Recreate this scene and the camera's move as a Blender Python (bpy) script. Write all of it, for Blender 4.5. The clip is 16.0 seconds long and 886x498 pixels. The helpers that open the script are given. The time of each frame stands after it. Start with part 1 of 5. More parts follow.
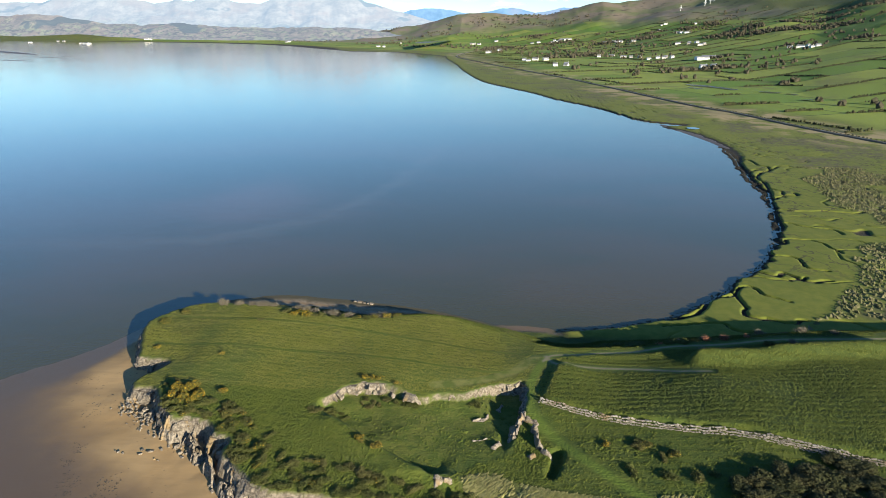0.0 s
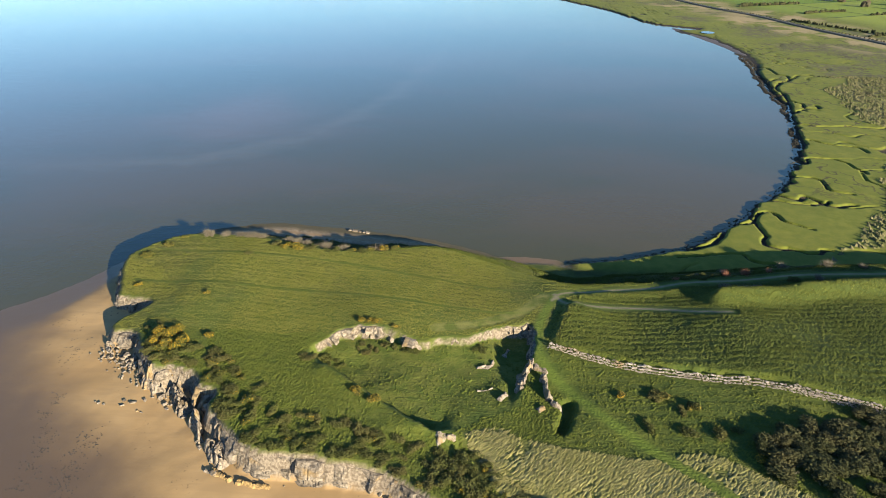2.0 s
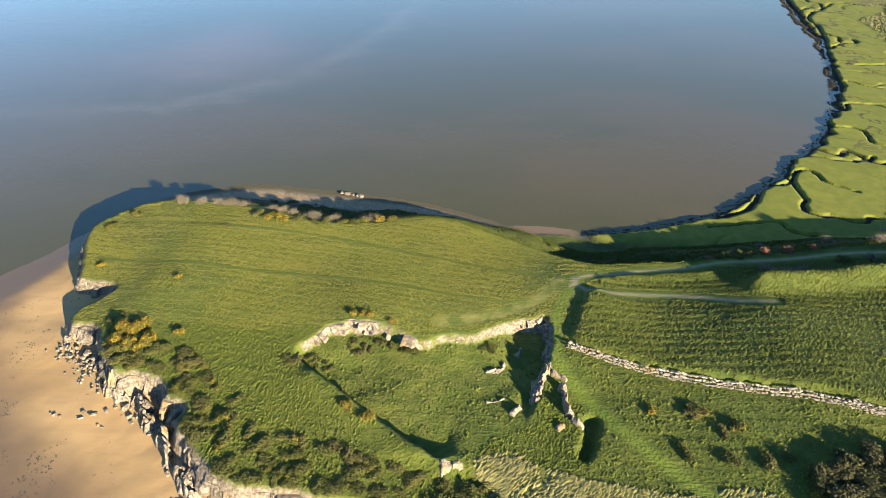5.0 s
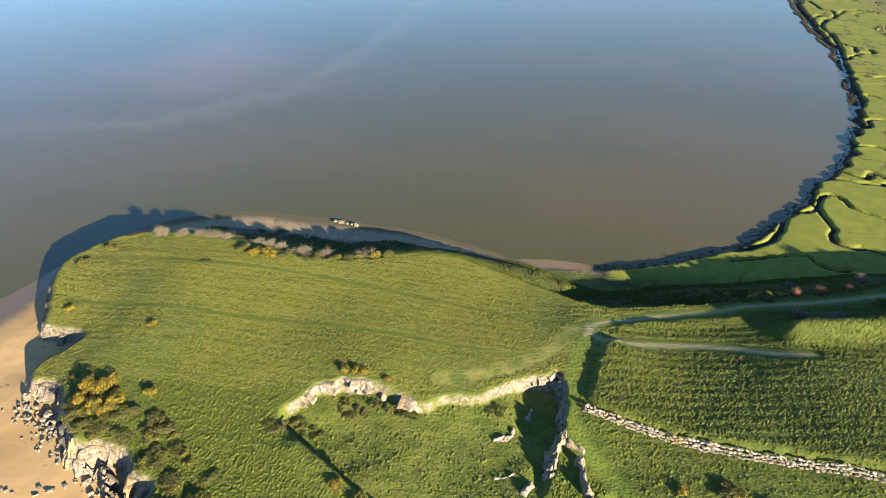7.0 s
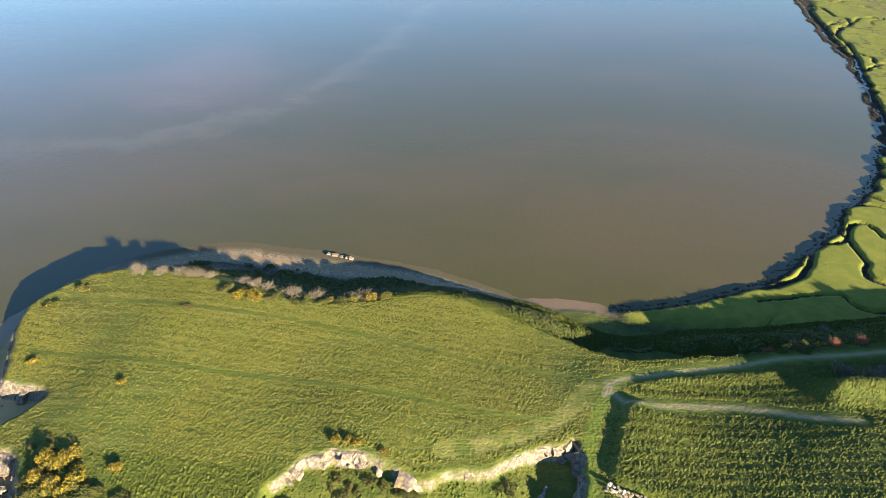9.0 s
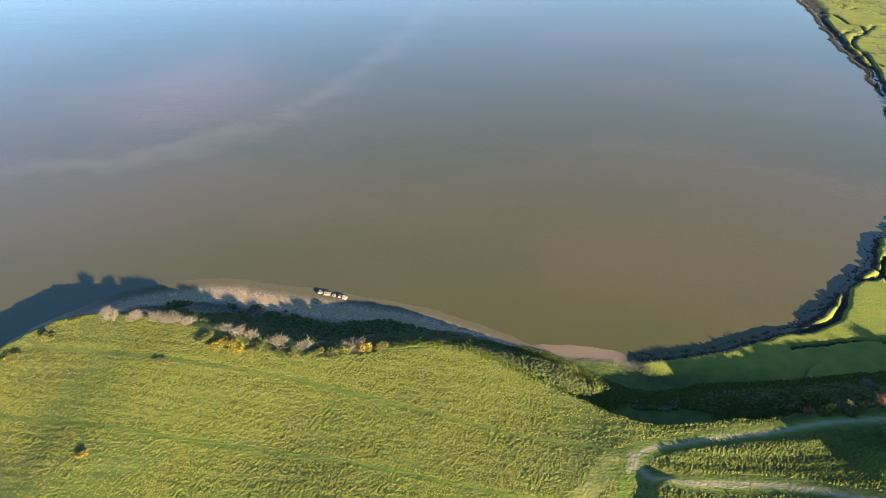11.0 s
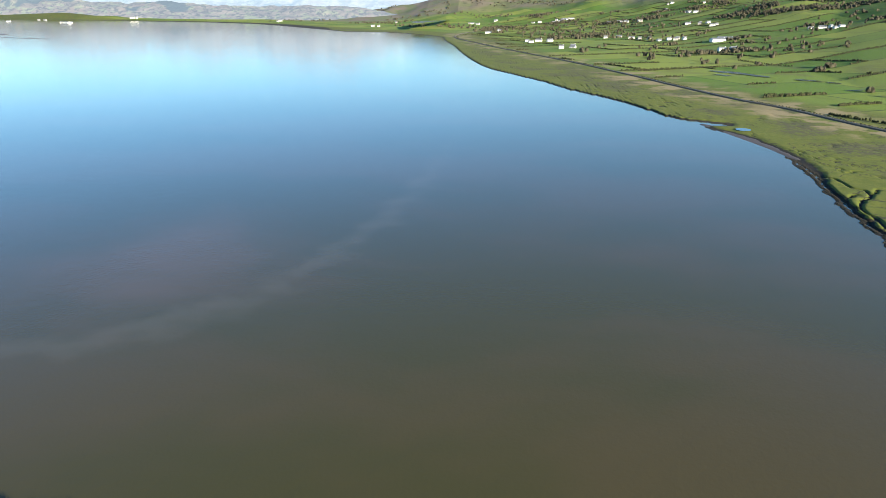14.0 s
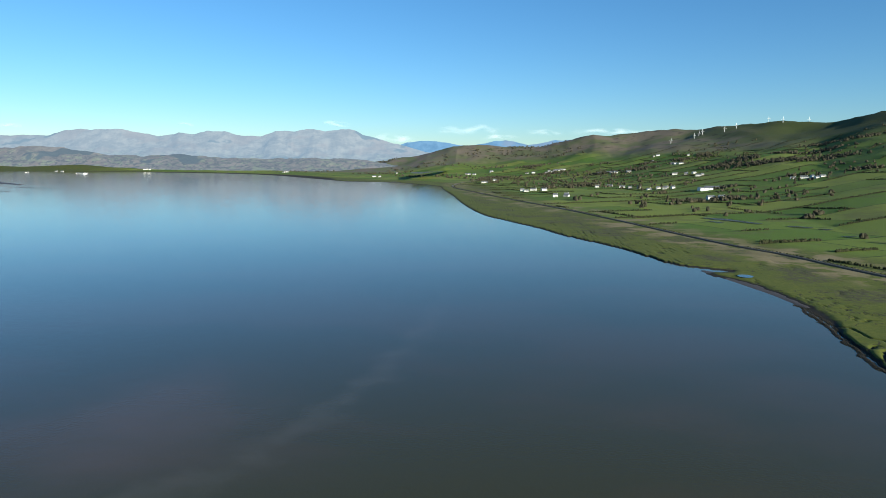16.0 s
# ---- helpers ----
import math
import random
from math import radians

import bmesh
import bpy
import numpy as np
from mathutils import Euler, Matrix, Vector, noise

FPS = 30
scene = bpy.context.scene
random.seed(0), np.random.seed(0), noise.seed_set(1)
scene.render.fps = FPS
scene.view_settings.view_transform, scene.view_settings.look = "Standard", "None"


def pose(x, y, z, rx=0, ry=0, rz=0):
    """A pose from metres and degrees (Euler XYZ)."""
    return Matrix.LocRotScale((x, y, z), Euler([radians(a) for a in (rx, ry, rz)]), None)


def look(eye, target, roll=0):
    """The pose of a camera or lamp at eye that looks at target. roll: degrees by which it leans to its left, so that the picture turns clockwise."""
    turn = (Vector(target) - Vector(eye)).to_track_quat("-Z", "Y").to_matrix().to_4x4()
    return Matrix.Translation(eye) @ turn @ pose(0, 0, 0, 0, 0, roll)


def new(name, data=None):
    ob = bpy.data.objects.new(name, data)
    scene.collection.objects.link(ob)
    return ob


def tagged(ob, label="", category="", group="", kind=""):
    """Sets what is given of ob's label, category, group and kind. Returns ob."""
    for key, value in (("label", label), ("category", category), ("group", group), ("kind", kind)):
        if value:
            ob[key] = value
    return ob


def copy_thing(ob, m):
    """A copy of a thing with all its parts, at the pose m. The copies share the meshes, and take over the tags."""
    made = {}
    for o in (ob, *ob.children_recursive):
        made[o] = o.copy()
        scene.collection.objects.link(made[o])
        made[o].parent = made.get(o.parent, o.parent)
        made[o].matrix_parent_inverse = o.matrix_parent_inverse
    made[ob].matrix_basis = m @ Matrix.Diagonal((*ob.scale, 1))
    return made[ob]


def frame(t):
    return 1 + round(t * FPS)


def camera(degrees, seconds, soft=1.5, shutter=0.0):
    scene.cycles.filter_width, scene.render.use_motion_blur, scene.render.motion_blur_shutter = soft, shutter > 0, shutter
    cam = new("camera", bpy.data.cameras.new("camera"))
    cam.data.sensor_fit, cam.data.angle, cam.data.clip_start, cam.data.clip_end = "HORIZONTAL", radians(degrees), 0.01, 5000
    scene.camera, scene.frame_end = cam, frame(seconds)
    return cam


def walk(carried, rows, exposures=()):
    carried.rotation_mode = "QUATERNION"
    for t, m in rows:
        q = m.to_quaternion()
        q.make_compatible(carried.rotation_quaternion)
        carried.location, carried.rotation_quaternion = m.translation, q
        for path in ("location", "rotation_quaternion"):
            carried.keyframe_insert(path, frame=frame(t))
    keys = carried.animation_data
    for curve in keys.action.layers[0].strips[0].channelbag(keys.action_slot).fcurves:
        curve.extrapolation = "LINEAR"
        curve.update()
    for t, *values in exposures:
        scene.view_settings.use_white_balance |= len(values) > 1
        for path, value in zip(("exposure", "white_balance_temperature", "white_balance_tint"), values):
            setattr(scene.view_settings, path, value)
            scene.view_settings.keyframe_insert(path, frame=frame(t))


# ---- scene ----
cam = camera(70.3, 16.0, soft=0.85)
PATH = [
    (0, (3.18, -0.18, 82.292), (3.063, 1.706, 81.636), 0.8),
    (0.5, (2.643, 3.466, 82.321), (2.53, 5.328, 81.6), 0.7),
    (1, (2.174, 7.032, 82.385), (2.067, 8.866, 81.595), 0.8),
    (1.5, (1.809, 10.556, 82.457), (1.705, 12.36, 81.6), 0.8),
    (2, (1.523, 14.045, 82.553), (1.422, 15.817, 81.63), 0.8),
    (2.5, (1.255, 17.552, 82.651), (1.157, 19.289, 81.663), 0.8),
    (3, (0.991, 21.104, 82.733), (0.896, 22.798, 81.674), 0.8),
    (3.5, (0.707, 24.665, 82.822), (0.613, 26.32, 81.702), 0.9),
    (4, (0.295, 28.199, 82.894), (0.204, 29.852, 81.772), 0.8),
    (6.5, (-1.589, 45.978, 83.071), (-1.678, 47.631, 81.948), 1.0),
    (7, (-1.943, 49.559, 83.072), (-2.03, 51.212, 81.95), 1.0),
    (7.5, (-2.278, 53.072, 83.103), (-2.365, 54.726, 81.981), 1.0),
    (8, (-2.628, 56.561, 83.166), (-2.716, 58.214, 82.044), 1.0),
    (8.5, (-2.94, 60.084, 83.199), (-3.028, 61.737, 82.078), 1.0),
    (9, (-3.265, 63.617, 83.183), (-3.352, 65.271, 82.062), 1.0),
    (11.5, (-5.093, 81.401, 82.856), (-5.176, 83.057, 81.738), 1.0),
    (12, (-5.442, 84.922, 82.839), (-5.525, 86.578, 81.721), 0.9),
    (12.5, (-5.645, 88.563, 82.87), (-5.734, 90.25, 81.799), 0.8),
    (13, (-5.68, 92.234, 82.923), (-5.775, 93.991, 81.972), 0.7),
    (13.5, (-5.588, 95.97, 82.995), (-5.69, 97.789, 82.169), 0.9),
    (14, (-5.539, 99.67, 83.041), (-5.644, 101.536, 82.329), 0.9),
    (14.5, (-5.592, 103.355, 83.078), (-5.7, 105.26, 82.479), 0.9),
    (15, (-5.761, 107.046, 83.102), (-5.871, 108.982, 82.612), 0.9),
    (15.5, (-6.048, 110.777, 83.131), (-6.16, 112.737, 82.749), 0.9),
    (16, (-6.386, 114.521, 83.149), (-6.499, 116.499, 82.873), 0.8),
]
EXPOSURES = [(0, 1.73, 5900, 7), (0.5, 1.9, 6020, 8), (1.5, 2.04, 6250, 9), (3.5, 2.42, 6650, 11), (7, 2.66, 6700, 11), (9, 2.74, 6750, 12), (12.3, 2.92, 6750, 12), (13, 2.86, 6550, 11), (13.5, 2.5, 6250, 9), (14, 2.02, 5850, 5), (14.5, 1.52, 5600, 3), (15, 1.2, 5550, 2), (16, 1.08, 5450, 1)]
walk(cam, [(t, look(eye, aim, roll)) for t, eye, aim, roll in PATH], EXPOSURES)

# ---- sky and sun ----
SUN_TO = Vector((0.67, -0.74, 0)).normalized()   # where the sun stands, in plan
SUN_UP = radians(14.5)
world = bpy.data.worlds.new("sky")
scene.world = world
world.use_nodes = True
wn = world.node_tree
sky = wn.nodes.new("ShaderNodeTexSky")
sky.sky_type = 'NISHITA'
sky.sun_disc = False
sky.sun_elevation = SUN_UP
sky.sun_rotation = math.atan2(SUN_TO.x, SUN_TO.y)
sky.air_density, sky.dust_density, sky.ozone_density = 1.0, 0.03, 4.0
wn.nodes["Background"].inputs["Strength"].default_value = 0.062
clear = wn.nodes.new("ShaderNodeHueSaturation")
clear.inputs["Saturation"].default_value = 1.06
wn.links.new(sky.outputs[0], clear.inputs["Color"])
wn.links.new(clear.outputs[0], wn.nodes["Background"].inputs[0])
sun = new("sun", bpy.data.lights.new("sun", 'SUN'))
sun.data.energy, sun.data.angle, sun.data.color = 5.0, radians(0.5), (0.96, 0.81, 0.57)
sun_dir = (SUN_TO * math.cos(SUN_UP) + Vector((0, 0, math.sin(SUN_UP)))).normalized()
sun.matrix_world = look(sun_dir * 300, (0, 0, 0))

# ---- noise and plan helpers ----
def lattice(ix, iy, seed):
    h = (ix.astype(np.int64) * 374761393 + iy.astype(np.int64) * 668265263 + seed * 974711) & 0xFFFFFFFF
    h = ((h ^ (h >> 13)) * 1274126177) & 0xFFFFFFFF
    return ((h ^ (h >> 16)) & 0xFFFF) / 65535.0


def grain(x, y, size, seed=0):
    """Smooth value noise from -1 to 1 with features of that size."""
    u, v = x / size, y / size
    iu, iv = np.floor(u), np.floor(v)
    fu, fv = u - iu, v - iv
    fu, fv = fu * fu * (3 - 2 * fu), fv * fv * (3 - 2 * fv)
    a, b = lattice(iu, iv, seed), lattice(iu + 1, iv, seed)
    c, d = lattice(iu, iv + 1, seed), lattice(iu + 1, iv + 1, seed)
    return 2 * ((a * (1 - fu) + b * fu) * (1 - fv) + (c * (1 - fu) + d * fu) * fv) - 1


def fbm(x, y, size, octaves=4, seed=0):
    total, amp = 0, 1.0
    for k in range(octaves):
        total = total + amp * grain(x + 13.7 * k, y - 7.9 * k, size / 2 ** k, seed + k)
        amp *= 0.5
    return total / 1.9


def ramp(v, a, b):
    s = np.clip((v - a) / (b - a), 0, 1)
    return s * s * (3 - 2 * s)


def bend(points, closed=False, cuts=4):
    """A smooth line through the plan points."""
    p = np.array(points, float)
    n = len(p)
    out = []
    for i in range(n if closed else n - 1):
        if closed:
            a, b, c, d = p[(i - 1) % n], p[i], p[(i + 1) % n], p[(i + 2) % n]
        else:
            a, b, c, d = p[max(i - 1, 0)], p[i], p[i + 1], p[min(i + 2, n - 1)]
        for k in range(cuts):
            s = k / cuts
            out.append(0.5 * (2 * b + (c - a) * s + (2 * a - 5 * b + 4 * c - d) * s * s + (3 * b - a - 3 * c + d) * s ** 3))
    if not closed:
        out.append(p[-1])
    return np.array(out)


def line_distance(x, y, line, closed=False):
    ends = np.roll(line, -1, 0) if closed else line[1:]
    best = np.full(np.shape(x), 1e12)
    for (ax, ay), (bx, by) in zip(line, ends):
        dx, dy = bx - ax, by - ay
        s = np.clip(((x - ax) * dx + (y - ay) * dy) / (dx * dx + dy * dy + 1e-9), 0, 1)
        best = np.minimum(best, (x - ax - s * dx) ** 2 + (y - ay - s * dy) ** 2)
    return np.sqrt(best)


def inside(x, y, ring):
    hit = np.zeros(np.shape(x), bool)
    for (ax, ay), (bx, by) in zip(ring, np.roll(ring, -1, 0)):
        if ay != by:
            hit ^= ((ay > y) != (by > y)) & (x < (bx - ax) * (y - ay) / (by - ay) + ax)
    return hit


def signed(x, y, ring):
    """Distance to a closed ring, positive inside."""
    d = line_distance(x, y, ring, True)
    return np.where(inside(x, y, ring), d, -d)


def signed_near(x, y, ring, reach):
    """The same, but worked out only within reach of the ring."""
    (x0, y0), (x1, y1) = ring.min(0) - reach, ring.max(0) + reach
    near = (x > x0) & (x < x1) & (y > y0) & (y < y1)
    out = np.full(np.shape(x), -float(reach))
    if near.any():
        out[near] = signed(x[near], y[near], ring)
    return out


# ---- the plan of the place ----
SHORE_NEAR = [(-420, -320), (-190, -20), (-150, 62), (-128, 100), (-113, 127), (-105, 137), (-98, 147), (-94, 156), (-90, 166), (-83, 174), (-73, 181), (-63, 184.5),
              (-52, 184.8), (-39, 183.6), (-27, 182.4), (-15, 179.8), (-5, 176), (4, 171.8), (10, 169.2), (23.6, 169.2), (27, 167.8), (36, 168.6), (54, 175.4), (66.5, 182),
              (86, 202), (108, 227.5), (121, 249), (140, 288), (154, 330), (165, 386), (178, 445), (186, 491), (186.5, 512), (183, 560)]
SHORE_FAR = [(168, 606), (192, 618), (160, 643), (148, 685), (134, 739), (116, 789), (93, 842), (68, 926), (35, 1013), (-5, 1133), (-46, 1411), (-76, 1694), (-119, 2009), (-150, 2250), (-330, 2540),
             (-518, 2585), (-711, 2806), (-975, 3170), (-1205, 3416), (-1600, 3560), (-1890, 3540), (-2190, 3655), (-2860, 3800), (-6000, 3600)]
LAND_BACK = [(-6000, 9000), (9000, 9000), (9000, -900), (-420, -900)]
COAST = np.vstack([bend(SHORE_NEAR, cuts=4)[:-1], bend([SHORE_NEAR[-1]] + SHORE_FAR, cuts=4), np.array(LAND_BACK, float)])
CLIFF_TOP = [(7, 77.4), (0, 79.4), (-5.2, 82.2), (-9.2, 84.5), (-14.5, 86.2), (-21.6, 87.2), (-26.9, 87.4), (-34, 87.9), (-38.6, 91.6), (-43.4, 96.4), (-44.8, 102.2), (-48.8, 103.4), (-51.2, 106.4),
             (-54.5, 107.9), (-60.6, 108.4), (-64.6, 113), (-67.7, 118.8), (-74.2, 120.6), (-76.2, 124), (-72.6, 127.4), (-71.4, 131), (-74.8, 133.4), (-80.4, 134.4), (-83, 138.6), (-85, 143), (-87, 148),
             (-88.6, 153.4), (-87.2, 157), (-84.6, 160.8), (-78.6, 164.9), (-70.6, 166), (-62.6, 165.4), (-51.6, 162), (-38, 157.6), (-27.2, 157.1), (-13, 160.3), (-5.8, 160.4), (2.4, 157.4),
             (6.8, 155.6), (11, 153), (15.8, 150), (20, 147.6), (25, 146.4), (31, 146.8), (38, 148.2), (50, 150), (61, 151.6), (75, 154), (90, 157), (140, 163), (200, 170), (300, 150), (300, 60), (60, 62), (30, 69), (14, 75.6)]
HEADLAND = bend(CLIFF_TOP, True, 3)
FIELD_STEP = bend([(18.6, 119.2), (28.5, 115), (38, 112.6), (47.4, 110.8), (56.4, 108.9), (64.6, 106), (79, 102), (140, 90), (180, 110), (140, 140), (74, 136),
                   (44, 135), (25, 135.6), (21.2, 131), (19.2, 125)], True, 3)
QUARRY = bend([(-30.5, 114.5), (-27.5, 119), (-22.6, 121.6), (-17.8, 121.4), (-13.9, 119.9), (-9.2, 118.6), (-4.8, 120.6), (1.6, 121), (5.3, 123.8), (11, 125.8),
               (14, 127.3), (14.4, 119.5), (12.6, 113), (10.3, 105), (7.6, 102), (2, 98.4), (-3.6, 94.6), (-7, 95.7), (-11, 98.4), (-16.2, 102), (-21.8, 106.4), (-26.6, 110.2)], True, 3)
RIDGE = np.array([(-25.5, 109), (-21.8, 106), (-16.2, 101.6), (-11, 98), (-7, 95.3), (-4, 93.6)])     # the low bank that closes the hollow
DITCH = np.array([(0, 92.4), (3.5, 90.4), (6.2, 87.4), (9, 85), (12, 82.4)])
PIT = bend([(18.4, 104), (21, 103.4), (19.6, 98.6), (17.9, 95.8), (16.2, 96.4), (17.2, 100)], True, 3)
SPOT_HEIGHTS = np.array([(-59, 132, 7.2), (-29, 116, 6.2), (-76, 163, 5.6), (-86, 150, 4.4), (-84, 158, 4.8), (-81, 141, 4.5), (-75, 123.5, 4.2), (-20, 123, 8.3), (22, 136, 8), (17, 116, 7.2), (30, 104, 6.5), (44, 106, 7), (-54, 149, 6.8),
                         (-40, 151, 6.9), (-15, 156, 6.6), (-76, 136, 4.6), (2, 123, 6.7), (10, 100, 4.6), (0, 90, 4.8), (-30, 90, 6), (60, 125, 9), (60, 112, 8.6), (90, 130, 9),
                         (60, 148, 6.6), (40, 146, 5.2), (28, 144.5, 5.2), (15, 149.5, 5.2), (90, 152, 7.7), (60, 95, 7), (90, 90, 8), (-60, 110, 6), (20, 75, 4.5), (16, 107, 4.6), (25, 92, 5)])
# winding creeks of the marsh, and how narrow each is
CREEKS = [(bend([(150, 316), (156, 336), (164.6, 358.5), (168, 380), (175.5, 397.6), (183, 404), (188.5, 416.6), (184, 424), (184.8, 440), (178, 452)], cuts=5), 0.75),
          (bend([(146, 312), (158, 307), (170, 309), (184, 307), (200, 312), (216, 306)], cuts=5), 0.8),
          (bend([(59, 175.4), (61.3, 176.3), (68.2, 180.1), (73.3, 185), (76.1, 188.8), (78.9, 193.9), (84.3, 195.7), (89.4, 200.2), (91.6, 204.6)], cuts=4), 1.0),
          (bend([(89.4, 200.2), (91.4, 203.8), (94.8, 205.2), (96.8, 202), (97.4, 197), (103, 193)], cuts=4), 1.1),
          (bend([(57.6, 170.9), (64.3, 172.8), (73.2, 174.2), (76.5, 173.4), (77, 170.5), (84, 169)], cuts=4), 1.2),
          (bend([(104, 220), (109, 216), (113, 219), (118, 212), (126, 213)], cuts=4), 0.6)]


def creek_walks():
    """Winding creeks that run inland from the marsh's edge."""
    r = random.Random(19)
    shore = bend(SHORE_NEAR[23:31], cuts=6)
    for k in range(8):
        i = 3 + int((len(shore) - 6) * (k + r.random()) / 8)
        x, y = shore[i]
        tx, ty = shore[i + 1] - shore[i - 1]
        head = math.atan2(-tx, ty) + r.uniform(-.5, .5)
        line = [(x, y)]
        for _ in range(r.randrange(9, 24)):
            head += r.uniform(-.75, .75)
            x, y = x + 2.4 * math.cos(head), y + 2.4 * math.sin(head)
            line.append((x, y))
        CREEKS.append((bend(line, cuts=2), 1.0))


creek_walks()
TRACK = bend([(42, 83), (35.4, 89.4), (29.8, 95), (24.5, 100.8), (19.6, 107.2), (16.2, 112.9), (15.0, 119.3), (15.9, 126.5), (18.2, 133), (20.7, 138.3), (23.5, 140.6), (27.8, 142.3), (35.5, 144.5),
              (43.1, 146), (50.2, 147.5), (58, 148.5), (75, 151), (90, 153), (130, 157)], cuts=4)
TRACK_LOW = bend([(20.3, 139), (20.6, 137.2), (21.8, 135.3), (23.7, 134.6), (27.1, 134.5), (32.1, 135.3), (37.8, 135.7), (41.6, 135.6), (45.5, 135), (51, 133.4), (57.6, 132.6)], cuts=4)
PATHS = [bend([(-82, 157), (-59.9, 153.8), (-37.8, 151), (-25.7, 148.6), (-10.1, 145.1), (2.8, 141.9), (13.2, 140.7), (19, 139)], cuts=4),
         bend([(-81, 141.5), (-53, 137.9), (-40, 136.6), (-27.3, 135.2), (-15, 133.6), (-3.1, 131.8), (6.1, 130.8), (14, 131)], cuts=4)]
MOUND = bend([(57, 138.8), (66, 139.6), (80, 142), (110, 147)], cuts=4)
STRIP = bend([(27, 140), (35, 141.8), (43, 143), (52, 144)], cuts=4)
TRACK_DRY = bend([(-6, 123.6), (2, 125.6), (8, 128.6), (13, 132), (17.5, 138)], cuts=4)
RAILWAY = bend([(420, 300), (340, 480), (300, 603), (279, 701), (254, 768), (229, 871), (196, 1022), (144, 1235), (58, 1537), (-5, 1775), (-98, 2200), (-60, 2600), (60, 2900)], cuts=4)
RUSHES = bend([(0.5, 95), (6.6, 96.8), (10.3, 94.6), (16.7, 92.6), (23, 91.6), (31.2, 90.4), (40, 91.6), (49, 86), (64, 74), (40, 72), (18, 79), (7, 82.5), (5, 87), (2, 92)], True, 3)
FIELD_TURN, FIELD_LONG, FIELD_WIDE = -0.42, 220.0, 100.0
PLUME = (-133.0, 224.0, 6.7, 29.7)
HILL_CENTRE = (-6.0, 115.0)
# bearing from the bay, slope to the crest, range of the crest, range of the foot
HILLS = np.array([(-60, -.013, 4500, 4000), (-38, -.013, 4500, 4000), (-33, -.013, 4500, 4000), (-25, -.013, 4500, 4000), (-18, -.013, 4500, 3900), (-12, -.010, 4500, 3600), (-7, .004, 4300, 3400),
                  (-3, .023, 4300, 3000), (1, .024, 4300, 3000), (5, .024, 4200, 2700), (8, .036, 4200, 2500), (9.5, .041, 4200, 2400), (11, .038, 4200, 2200),
                  (14, .046, 4200, 1900), (17.3, .050, 4100, 1600), (21.6, .055, 3900, 1300), (26, .060, 3700, 1100), (28, .060, 3600, 1000), (30, .066, 3500, 900), (32, .074, 3450, 850),
                  (38, .092, 3400, 750), (60, .10, 3300, 700)])


